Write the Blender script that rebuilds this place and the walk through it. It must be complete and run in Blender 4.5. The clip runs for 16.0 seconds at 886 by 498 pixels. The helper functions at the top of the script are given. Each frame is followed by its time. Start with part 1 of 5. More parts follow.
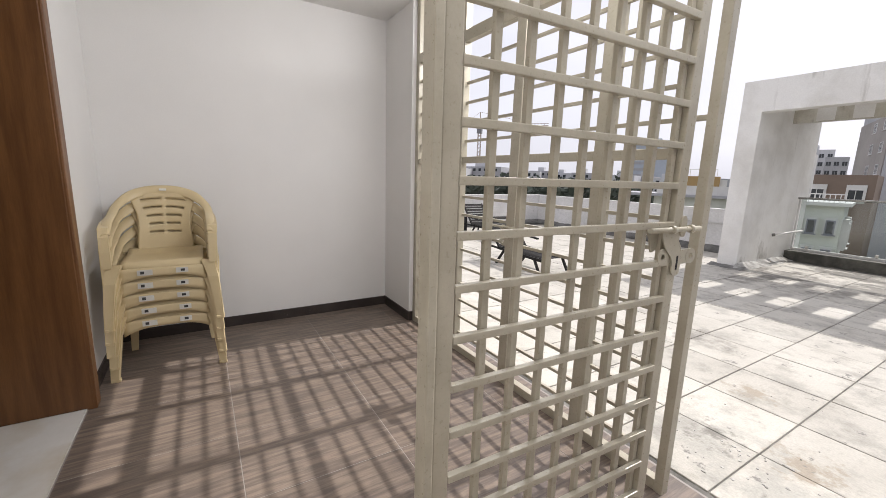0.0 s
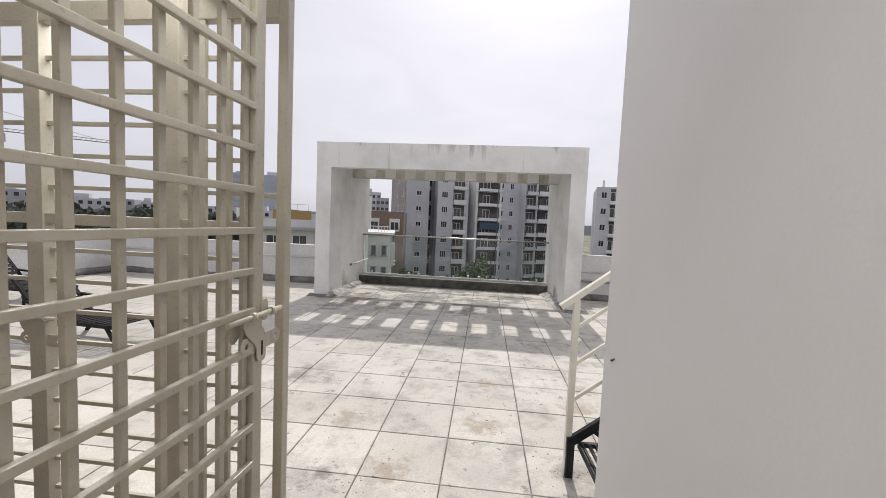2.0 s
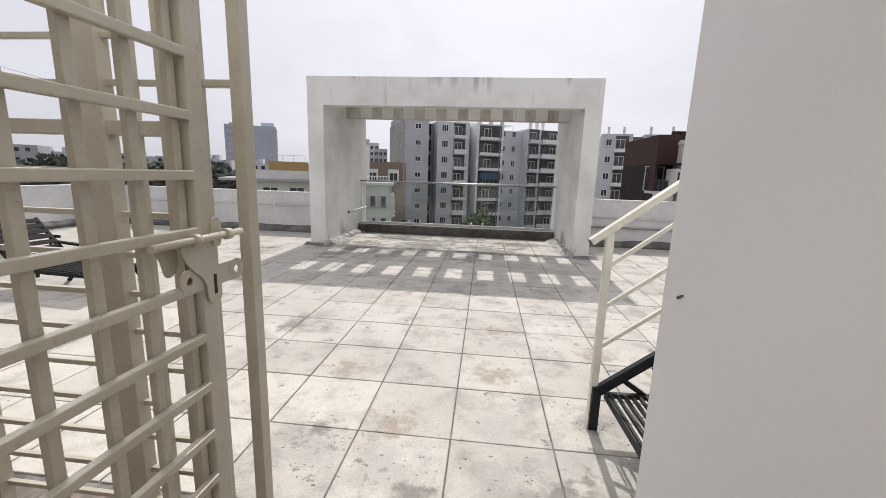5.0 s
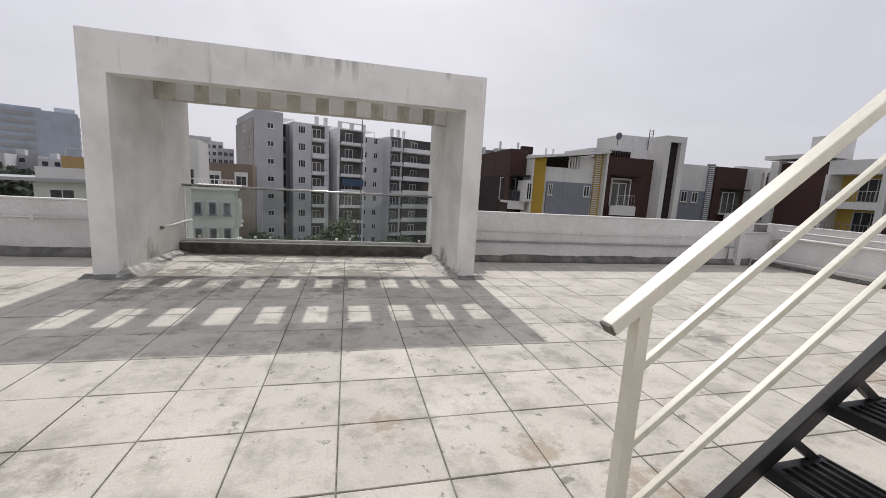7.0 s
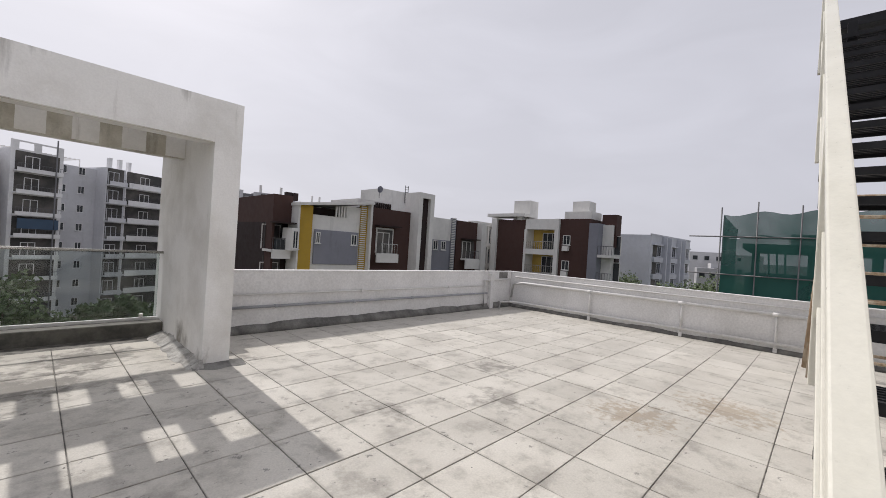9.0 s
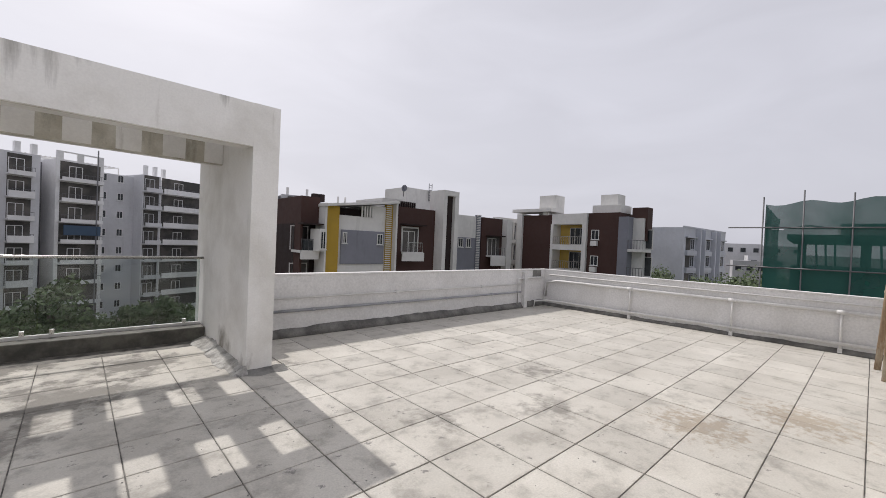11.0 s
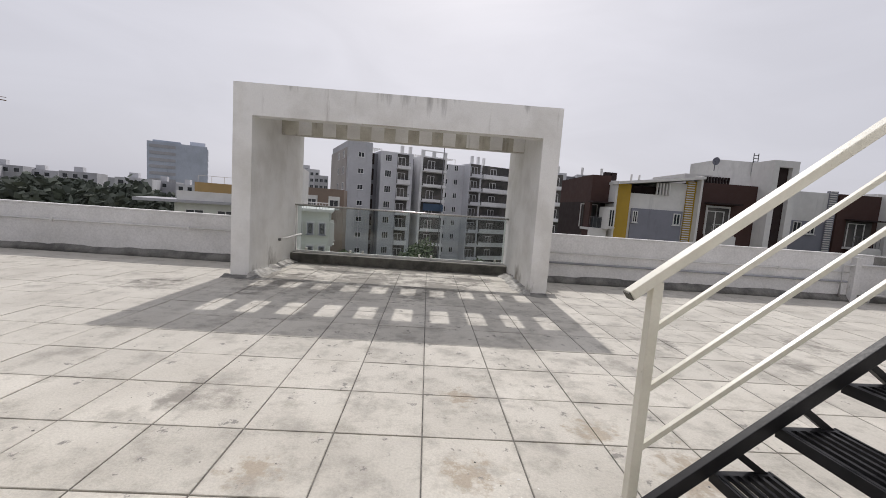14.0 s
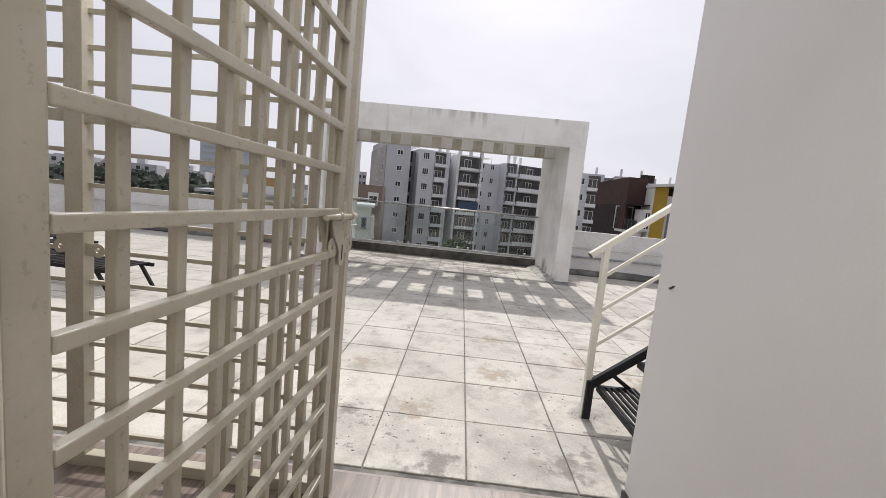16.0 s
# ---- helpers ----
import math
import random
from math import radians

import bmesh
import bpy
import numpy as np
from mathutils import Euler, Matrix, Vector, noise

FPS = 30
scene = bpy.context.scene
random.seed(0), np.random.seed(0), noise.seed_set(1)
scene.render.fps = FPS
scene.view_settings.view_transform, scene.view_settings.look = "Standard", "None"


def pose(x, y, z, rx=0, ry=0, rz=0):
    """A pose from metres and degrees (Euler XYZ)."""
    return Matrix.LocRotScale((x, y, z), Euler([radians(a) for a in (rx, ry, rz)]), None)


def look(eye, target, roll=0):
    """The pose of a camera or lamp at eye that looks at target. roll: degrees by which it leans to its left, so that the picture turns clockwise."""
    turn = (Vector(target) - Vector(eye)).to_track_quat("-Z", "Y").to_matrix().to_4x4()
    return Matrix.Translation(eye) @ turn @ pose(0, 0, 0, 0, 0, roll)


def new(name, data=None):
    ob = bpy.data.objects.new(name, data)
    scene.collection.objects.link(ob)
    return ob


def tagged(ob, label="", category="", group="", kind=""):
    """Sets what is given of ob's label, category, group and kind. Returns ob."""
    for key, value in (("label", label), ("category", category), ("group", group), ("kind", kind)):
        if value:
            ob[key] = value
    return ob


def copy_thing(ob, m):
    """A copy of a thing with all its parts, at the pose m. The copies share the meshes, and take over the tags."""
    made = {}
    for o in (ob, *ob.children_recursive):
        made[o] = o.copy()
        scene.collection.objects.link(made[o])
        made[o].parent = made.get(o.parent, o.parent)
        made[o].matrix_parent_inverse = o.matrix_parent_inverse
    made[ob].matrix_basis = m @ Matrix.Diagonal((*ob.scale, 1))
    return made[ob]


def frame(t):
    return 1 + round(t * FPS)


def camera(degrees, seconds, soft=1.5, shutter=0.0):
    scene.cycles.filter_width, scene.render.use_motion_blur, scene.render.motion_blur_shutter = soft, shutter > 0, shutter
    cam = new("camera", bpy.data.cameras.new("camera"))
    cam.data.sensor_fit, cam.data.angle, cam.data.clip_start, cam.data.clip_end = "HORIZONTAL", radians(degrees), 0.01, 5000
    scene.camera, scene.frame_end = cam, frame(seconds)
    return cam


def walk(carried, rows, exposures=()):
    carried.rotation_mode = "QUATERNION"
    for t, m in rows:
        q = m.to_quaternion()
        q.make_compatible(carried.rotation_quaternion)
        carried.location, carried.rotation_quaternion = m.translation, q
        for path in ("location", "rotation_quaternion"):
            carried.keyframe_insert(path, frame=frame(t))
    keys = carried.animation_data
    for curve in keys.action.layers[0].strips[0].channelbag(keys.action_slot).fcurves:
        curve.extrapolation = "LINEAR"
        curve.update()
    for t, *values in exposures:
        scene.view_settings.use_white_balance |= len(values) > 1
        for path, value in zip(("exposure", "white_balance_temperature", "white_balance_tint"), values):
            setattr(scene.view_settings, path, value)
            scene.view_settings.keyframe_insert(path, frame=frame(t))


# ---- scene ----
cam = camera(96.2, 16.0, soft=0.6)

PATH = [
    (0, (0.232, -3.406, 1.602), (-1.446, -2.38, 1.24), 1.8),
    (0.2, (0.181, -3.37, 1.613), (-1.326, -2.094, 1.296), 2.0),
    (0.5, (0.208, -3.342, 1.641), (-1.009, -1.771, 1.41), 2.0),
    (0.6, (0.217, -3.314, 1.658), (-0.896, -1.665, 1.445), 1.9),
    (0.8, (0.236, -3.286, 1.672), (-0.679, -1.515, 1.499), 2.0),
    (1, (0.254, -3.289, 1.681), (-0.487, -1.438, 1.531), 1.8),
    (1.5, (0.258, -3.243, 1.735), (-0.141, -1.288, 1.594), 2.3),
    (2, (0.227, -3.221, 1.806), (0.019, -1.237, 1.671), 2.5),
    (2.5, (0.215, -3.219, 1.864), (0.062, -1.23, 1.712), 2.4),
    (3, (0.206, -3.228, 1.796), (0.019, -1.252, 1.551), 2.6),
    (3.2, (0.204, -3.23, 1.753), (-0.015, -1.266, 1.449), 2.7),
    (5.3, (0.114, -2.575, 1.616), (-0.071, -0.618, 1.244), 1.5),
    (5.5, (0.092, -2.396, 1.636), (-0.04, -0.432, 1.281), 1.7),
    (6, (0.008, -2.049, 1.671), (0.022, -0.077, 1.341), 2.1),
    (6.5, (0.006, -1.686, 1.632), (0.218, 0.276, 1.305), 2.7),
    (7, (0.031, -1.32, 1.621), (0.502, 0.599, 1.312), 3.3),
    (7.5, (0.029, -1.071, 1.657), (0.779, 0.766, 1.402), 3.8),
    (8, (0.117, -0.845, 1.628), (1.106, 0.886, 1.465), 4.1),
    (8.5, (0.302, -0.557, 1.645), (1.504, 1.04, 1.584), 4.5),
    (8.7, (0.33, -0.447, 1.7), (1.625, 1.077, 1.67), 4.2),
    (9.75, (0.444, -0.029, 1.78), (2.08, 1.128, 1.778), 3.1),
    (10.8, (0.374, 0.022, 1.827), (1.843, 1.378, 1.818), 2.4),
    (11, (0.326, 0.024, 1.789), (1.682, 1.493, 1.763), 2.5),
    (11.5, (0.208, -0.049, 1.696), (1.193, 1.691, 1.623), 2.4),
    (12, (0.102, -0.464, 1.604), (0.713, 1.437, 1.488), 3.3),
    (12.5, (-0.016, -0.833, 1.533), (0.449, 1.104, 1.355), 4.1),
    (13, (-0.07, -1.191, 1.549), (0.284, 0.767, 1.34), 4.3),
    (13.5, (-0.024, -1.572, 1.535), (0.202, 0.404, 1.321), 4.4),
    (14, (-0.064, -1.923, 1.541), (0.026, 0.065, 1.334), 4.1),
    (14.5, (-0.072, -2.239, 1.556), (-0.062, -0.249, 1.35), 4.0),
    (15, (-0.12, -2.649, 1.575), (-0.115, -0.663, 1.339), 4.3),
    (15.4, (-0.17, -2.96, 1.568), (-0.094, -0.983, 1.276), 5.5),
    (15.5, (-0.166, -3.017, 1.552), (-0.079, -1.041, 1.252), 5.1),
    (16, (-0.18, -3.266, 1.511), (-0.254, -1.28, 1.28), 5.7),
]
walk(cam, [(t, look(eye, target, roll)) for t, eye, target, roll in PATH],
     exposures=[(0, 0.34, 6580, 12), (0.6, 0.19, 6580, 12), (1.5, 0.04, 6580, 12), (3.2, 0.0, 6580, 12), (5.3, 0.08, 6580, 12), (6, -0.05, 6580, 12), (7, -0.13, 6580, 12), (8, -0.14, 6580, 12), (11, -0.08, 6580, 12), (12.5, -0.1, 6580, 12), (14, -0.2, 6580, 12), (15.2, -0.02, 6580, 12), (16, 0.02, 6580, 12)])

# ---- light ----
SUN_ELEVATION, SUN_AZIMUTH = radians(49.0), radians(2.0)
world = bpy.data.worlds.new("hazy_sky")
scene.world = world
world.use_nodes = True
wn, wl = world.node_tree.nodes, world.node_tree.links
wn.clear()
sky = wn.new("ShaderNodeTexSky")
sky.sky_type, sky.sun_disc = "NISHITA", False
sky.sun_elevation, sky.sun_rotation = SUN_ELEVATION, SUN_AZIMUTH
sky.air_density, sky.dust_density, sky.ozone_density, sky.altitude = 1.0, 6.0, 1.0, 500
pale = wn.new("ShaderNodeHueSaturation")
pale.inputs["Saturation"].default_value = 0.28
wash = wn.new("ShaderNodeMix")
wash.data_type, wash.blend_type = "RGBA", "MIX"
wash.inputs["B"].default_value = (7.45, 7.6, 8.5, 1)
wash.inputs["Factor"].default_value = 0.72
sky_coord = wn.new("ShaderNodeTexCoord")
sky_map = wn.new("ShaderNodeMapping")
sky_map.inputs["Scale"].default_value = (1.6, 1.6, 5.0)
cloud = wn.new("ShaderNodeTexNoise")
cloud.inputs["Scale"].default_value, cloud.inputs["Detail"].default_value, cloud.inputs["Distortion"].default_value = 1.6, 5.0, 0.8
cloud_ramp = wn.new("ShaderNodeMapRange")
for key, value in (("From Min", 0.35), ("From Max", 0.7), ("To Min", 0.965), ("To Max", 1.05)):
    cloud_ramp.inputs[key].default_value = value
lit = wn.new("ShaderNodeVectorMath")
lit.operation = "SCALE"
background = wn.new("ShaderNodeBackground")
background.inputs["Strength"].default_value = 0.105
out = wn.new("ShaderNodeOutputWorld")
wl.new(sky.outputs[0], pale.inputs["Color"])
wl.new(pale.outputs[0], wash.inputs["A"])
wl.new(sky_coord.outputs["Generated"], sky_map.inputs[0])
wl.new(sky_map.outputs[0], cloud.inputs["Vector"])
wl.new(cloud.outputs["Fac"], cloud_ramp.inputs["Value"])
wl.new(wash.outputs["Result"], lit.inputs[0])
wl.new(cloud_ramp.outputs["Result"], lit.inputs["Scale"])
wl.new(lit.outputs[0], background.inputs["Color"])
wl.new(background.outputs[0], out.inputs["Surface"])

sun = new("sun", bpy.data.lights.new("sun", "SUN"))
sun.data.energy, sun.data.angle, sun.data.color = 2.95, radians(0.6), (1.0, 0.975, 0.945)
to_sun = Vector((math.sin(SUN_AZIMUTH) * math.cos(SUN_ELEVATION), math.cos(SUN_AZIMUTH) * math.cos(SUN_ELEVATION), math.sin(SUN_ELEVATION)))
sun.matrix_world = look(to_sun * 40, (0, 0, 0))


# added fill lamp over the grille and the passage, in place of more sky light
fill_lamp = new("sky_opening_light", bpy.data.lights.new("sky_opening_light", "AREA"))
fill_lamp.data.shape, fill_lamp.data.size, fill_lamp.data.size_y = "RECTANGLE", 3.5, 0.4
fill_lamp.data.energy, fill_lamp.data.color = 58, (0.97, 0.98, 1.0)
fill_lamp.matrix_world = look((-1.6, -1.32, 2.98), (-2.95, -3.25, 1.0))


# ---- materials ----
def material(name, colour, rough=0.7, second=None, spread=(0.45, 0.65), scale=1.0, fine=40.0, grain=0.06, bump=0.1,
             metal=0.0, stretch=(1, 1, 1), vary=0.0, island=0.0, dirt=None, dirt_at=(0.62, 0.72), dirt_scale=2.0, dirt_stretch=(1, 1, 1), spec=0.5, stains=(), grime=None):
    """A surface with a base colour, a second tone in broad patches, shaped stains, fine grain and relief."""
    m = bpy.data.materials.new(name)
    m.use_nodes = True
    n, l = m.node_tree.nodes, m.node_tree.links
    bsdf = n["Principled BSDF"]
    bsdf.inputs["Roughness"].default_value, bsdf.inputs["Metallic"].default_value = rough, metal
    bsdf.inputs["Specular IOR Level"].default_value = spec
    where = n.new("ShaderNodeNewGeometry")
    mapping = n.new("ShaderNodeMapping")
    mapping.inputs["Scale"].default_value = stretch
    l.new(where.outputs["Position"], mapping.inputs[0])

    def noise_of(size, detail, vector, rough_by=0.6):
        t = n.new("ShaderNodeTexNoise")
        t.inputs["Scale"].default_value, t.inputs["Detail"].default_value, t.inputs["Roughness"].default_value = size, detail, rough_by
        l.new(vector, t.inputs["Vector"])
        return t.outputs["Fac"]

    def ramp(value, low, high, a, b):
        r = n.new("ShaderNodeMapRange")
        for key, v in (("From Min", low), ("From Max", high), ("To Min", a), ("To Max", b)):
            r.inputs[key].default_value = v
        l.new(value, r.inputs["Value"])
        return r.outputs["Result"]

    def mix(a, b, factor, blend="MIX"):
        x = n.new("ShaderNodeMix")
        x.data_type, x.blend_type = "RGBA", blend
        for key, v in (("A", a), ("B", b), ("Factor", factor)):
            if isinstance(v, (tuple, float, int)):
                x.inputs[key].default_value = v if key == "Factor" else (*v, 1)
            else:
                l.new(v, x.inputs[key])
        return x.outputs["Result"]

    def scaled(value, factor):
        x = n.new("ShaderNodeVectorMath")
        x.operation = "SCALE"
        l.new(value, x.inputs[0])
        l.new(factor, x.inputs["Scale"])
        return x.outputs[0]

    shown = mix(colour, second or tuple(c * 0.82 for c in colour), ramp(noise_of(scale, 5, mapping.outputs[0]), *spread, 0, 1))
    if dirt:
        m2 = n.new("ShaderNodeMapping")
        m2.inputs["Scale"].default_value, m2.inputs["Location"].default_value = dirt_stretch, (3.3, 7.1, 1.7)
        l.new(where.outputs["Position"], m2.inputs[0])
        shown = mix(shown, dirt, ramp(noise_of(dirt_scale, 7, m2.outputs[0], 0.72), *dirt_at, 0, 0.85))
    if grime:
        coord, split = n.new("ShaderNodeTexCoord"), n.new("ShaderNodeSeparateXYZ")
        l.new(coord.outputs["Generated"], split.inputs[0])

        def sums(operation, a, b):
            x = n.new("ShaderNodeMath")
            x.operation = operation
            for k, v in enumerate((a, b)):
                if isinstance(v, float):
                    x.inputs[k].default_value = v
                else:
                    l.new(v, x.inputs[k])
            return x.outputs[0]

        off = [sums("ABSOLUTE", sums("SUBTRACT", split.outputs[k], 0.5), 0.0) for k in (0, 1)]
        rim = sums("ADD", sums("MAXIMUM", off[0], off[1]), sums("MULTIPLY", noise_of(3.1, 6, where.outputs["Position"], 0.7), 0.34))
        shown = mix(shown, grime, ramp(rim, 0.645, 0.74, 0, 0.75))
    for tint, spots, low, high, size, pull in stains:
        mask = None
        for cx, cy, cz, r in spots:
            far = n.new("ShaderNodeVectorMath")
            far.operation = "DISTANCE"
            l.new(where.outputs["Position"], far.inputs[0])
            far.inputs[1].default_value = (cx, cy, cz)
            near = ramp(far.outputs["Value"], 0, r, 0.5, 0.0)
            if mask is None:
                mask = near
            else:
                top = n.new("ShaderNodeMath")
                top.operation = "MAXIMUM"
                l.new(mask, top.inputs[0])
                l.new(near, top.inputs[1])
                mask = top.outputs[0]
        m3 = n.new("ShaderNodeMapping")
        m3.inputs["Scale"].default_value = pull
        l.new(where.outputs["Position"], m3.inputs[0])
        both = n.new("ShaderNodeMath")
        both.operation = "ADD"
        l.new(mask, both.inputs[0])
        l.new(noise_of(size, 9, m3.outputs[0], 0.66), both.inputs[1])
        shown = mix(shown, tint, ramp(both.outputs[0], low, high, 0, 0.9))
    fine_noise = noise_of(fine, 4, mapping.outputs[0])
    if grain:
        shown = scaled(shown, ramp(fine_noise, 0.3, 0.7, 1 - grain, 1 + grain))
    if vary:
        info = n.new("ShaderNodeObjectInfo")
        shown = scaled(shown, ramp(info.outputs["Random"], 0, 1, 1 - vary, 1 + vary))
    if island:
        shown = scaled(shown, ramp(where.outputs["Random Per Island"], 0, 1, 1 - island, 1 + island))
    l.new(shown, bsdf.inputs["Base Color"])
    l.new(ramp(fine_noise, 0.3, 0.7, max(rough - 0.08, 0.02), min(rough + 0.08, 1)), bsdf.inputs["Roughness"])
    if bump:
        b = n.new("ShaderNodeBump")
        b.inputs["Strength"].default_value, b.inputs["Distance"].default_value = bump, 0.01
        l.new(fine_noise, b.inputs["Height"])
        l.new(b.outputs[0], bsdf.inputs["Normal"])
    return m


def clear_glass(name, colour, rough=0.0):
    m = bpy.data.materials.new(name)
    m.use_nodes = True
    n, l = m.node_tree.nodes, m.node_tree.links
    n.clear()
    o, mixer = n.new("ShaderNodeOutputMaterial"), n.new("ShaderNodeMixShader")
    see, shine, edge = n.new("ShaderNodeBsdfTransparent"), n.new("ShaderNodeBsdfGlossy"), n.new("ShaderNodeFresnel")
    see.inputs[0].default_value, shine.inputs["Roughness"].default_value, edge.inputs["IOR"].default_value = (*colour, 1), rough, 1.5
    l.new(edge.outputs[0], mixer.inputs[0])
    l.new(see.outputs[0], mixer.inputs[1])
    l.new(shine.outputs[0], mixer.inputs[2])
    l.new(mixer.outputs[0], o.inputs[0])
    return m


PLASTER = material("white_plaster", (0.74, 0.73, 0.71), 0.85, (0.66, 0.65, 0.63), scale=0.7, fine=60, grain=0.03, bump=0.12)
PLASTER_IN = material("indoor_white_paint", (0.78, 0.77, 0.755), 0.7, (0.74, 0.73, 0.715), scale=0.5, fine=90, grain=0.015, bump=0.05)
WEATHERED = material("weathered_white_plaster", (0.80, 0.79, 0.765), 0.88, (0.67, 0.655, 0.62), (0.44, 0.64), 1.05, 45, 0.04, 0.2,
                     dirt=(0.29, 0.265, 0.225), dirt_at=(0.6, 0.9), dirt_scale=1.7, dirt_stretch=(3.4, 3.4, 0.3),
                     stains=(((0.13, 0.12, 0.1), ((-0.95, 5.5, 3.55, 0.7), (-0.55, 5.5, 3.55, 0.75), (-0.1, 5.5, 3.55, 0.8), (0.3, 5.5, 3.55, 0.4), (-2.6, 5.5, 3.5, 0.35), (1.6, 5.5, 3.5, 0.4)), 0.84, 1.2, 1.6, (4.0, 1, 0.35)),
                             ((0.2, 0.18, 0.15), ((-3.28, 5.6, 0, 0.5), (1.97, 5.6, 0, 0.5), (-3.28, 6.6, 0.1, 0.8), (1.97, 6.6, 0.1, 0.8)), 0.75, 1.0, 3.0, (1, 1, 0.6))))
# darker plaster: rib shade put into the colour, with streaky staining
SHADED_STAIN = material("shaded_stained_plaster", (0.44, 0.41, 0.34), 0.9, (0.62, 0.60, 0.53), (0.4, 0.65), 2.2, 45, 0.06, 0.2, dirt=(0.2, 0.18, 0.145), dirt_at=(0.55, 0.78), dirt_scale=3.0, dirt_stretch=(2, 2, 0.5))
PARAPET = material("parapet_plaster", (0.72, 0.71, 0.70), 0.88, (0.60, 0.59, 0.575), (0.4, 0.7), 1.1, 24, 0.09, 0.25,
                   dirt=(0.3, 0.29, 0.27), dirt_at=(0.66, 0.8), dirt_scale=2.2, dirt_stretch=(1, 1, 0.6))
CEMENT = material("damp_grey_cement", (0.22, 0.215, 0.2), 0.9, (0.11, 0.107, 0.10), (0.4, 0.62), 2.5, 35, 0.15, 0.5)
KERB = material("dark_wet_kerb", (0.13, 0.125, 0.105), 0.75, (0.06, 0.058, 0.05), (0.4, 0.6), 3.0, 40, 0.15, 0.4)
MORTAR = material("rough_mortar", (0.50, 0.49, 0.46), 0.9, (0.28, 0.27, 0.25), (0.42, 0.6), 5, 45, 0.15, 0.7)
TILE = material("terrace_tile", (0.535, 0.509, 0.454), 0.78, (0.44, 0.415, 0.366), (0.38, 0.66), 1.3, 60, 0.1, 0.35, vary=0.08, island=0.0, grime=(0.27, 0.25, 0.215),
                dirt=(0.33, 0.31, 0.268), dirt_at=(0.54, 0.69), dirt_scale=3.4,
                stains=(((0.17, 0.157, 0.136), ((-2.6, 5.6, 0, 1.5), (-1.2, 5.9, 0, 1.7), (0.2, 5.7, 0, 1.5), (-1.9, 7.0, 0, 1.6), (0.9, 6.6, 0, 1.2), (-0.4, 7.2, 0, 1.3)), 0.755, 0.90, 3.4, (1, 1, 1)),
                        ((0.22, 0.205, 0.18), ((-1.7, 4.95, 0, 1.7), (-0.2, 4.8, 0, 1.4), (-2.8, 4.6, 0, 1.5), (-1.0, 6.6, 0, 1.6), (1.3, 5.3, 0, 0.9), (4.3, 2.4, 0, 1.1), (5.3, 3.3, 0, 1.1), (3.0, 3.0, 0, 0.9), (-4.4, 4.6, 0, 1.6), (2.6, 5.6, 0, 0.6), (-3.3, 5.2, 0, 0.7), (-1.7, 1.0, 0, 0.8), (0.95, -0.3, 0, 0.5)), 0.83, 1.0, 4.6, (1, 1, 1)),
                        ((0.41, 0.395, 0.355), ((-0.9, -0.75, 0, 0.9), (-0.3, -0.95, 0, 0.8), (0.35, -1.0, 0, 0.9), (0.75, -0.8, 0, 0.8), (0.3, -0.45, 0, 0.5)), 0.76, 0.93, 5.2, (1, 1, 1)),
                        ((0.2, 0.19, 0.165), ((0.65, -0.95, 0, 0.6), (-0.2, -1.1, 0, 0.6), (-0.85, -0.65, 0, 0.5)), 0.86, 0.98, 8.0, (1, 1, 1)),
                        ((0.34, 0.29, 0.225), ((-0.95, 0.2, 0, 0.36), (0.28, 0.25, 0, 0.42), (1.25, 0.78, 0, 0.42), (1.75, 0.25, 0, 0.7), (0.3, 1.2, 0, 0.35), (5.2, 1.2, 0, 1.1), (6.3, 0.5, 0, 1.2), (-0.4, -0.5, 0, 0.4)), 0.78, 0.93, 9.0, (1, 1, 1)),
                        ((0.31, 0.293, 0.26), ((0.5, 2.5, 0, 40.0),), 0.985, 1.14, 2.6, (1, 1, 1)), ((0.2, 0.19, 0.175), ((0.5, 2.5, 0, 60.0),), 1.10, 1.14, 6.5, (1, 1, 1))))
JOINT = material("dark_joint", (0.10, 0.095, 0.087), 0.95, (0.23, 0.22, 0.2), (0.4, 0.6), 6, 50, 0.15, 0.3)
SPLASH = material("white_lime_splash", (0.62, 0.61, 0.58), 0.8, fine=60)
DARK_TILE = material("dark_brown_floor_tile", (0.128, 0.1, 0.084), 0.4, (0.225, 0.175, 0.138), (0.42, 0.6), 2.2, 30, 0.15, 0.05, stretch=(16, 1.2, 1), vary=0.1,
                     dirt=(0.30, 0.26, 0.22), dirt_at=(0.6, 0.8), dirt_scale=2.2, dirt_stretch=(26, 0.9, 1))
GROUT = material("pale_grout", (0.34, 0.31, 0.285), 0.9)
SKIRT = material("dark_skirting", (0.035, 0.026, 0.023), 0.45, (0.05, 0.04, 0.035), scale=3, fine=60,
                 dirt=(0.6, 0.58, 0.55), dirt_at=(0.66, 0.72), dirt_scale=6)
MARBLE = material("white_marble", (0.72, 0.70, 0.66), 0.15, (0.6, 0.53, 0.42), (0.5, 0.72), 1.4, 20, 0.02, 0.0)
CREAM = material("cream_enamel_paint", (0.445, 0.41, 0.325), 0.33, (0.40, 0.365, 0.285), (0.4, 0.6), 6, 80, 0.03, 0.06)
IVORY = material("ivory_enamel_paint", (0.72, 0.70, 0.61), 0.35, (0.66, 0.64, 0.55), (0.4, 0.62), 5, 70, 0.03, 0.06,
                 dirt=(0.3, 0.26, 0.2), dirt_at=(0.72, 0.76), dirt_scale=7)
BLACK = material("black_enamel_steel", (0.013, 0.013, 0.015), 0.5, (0.022, 0.022, 0.025), scale=6, fine=80, grain=0.1, bump=0.03, spec=0.25)
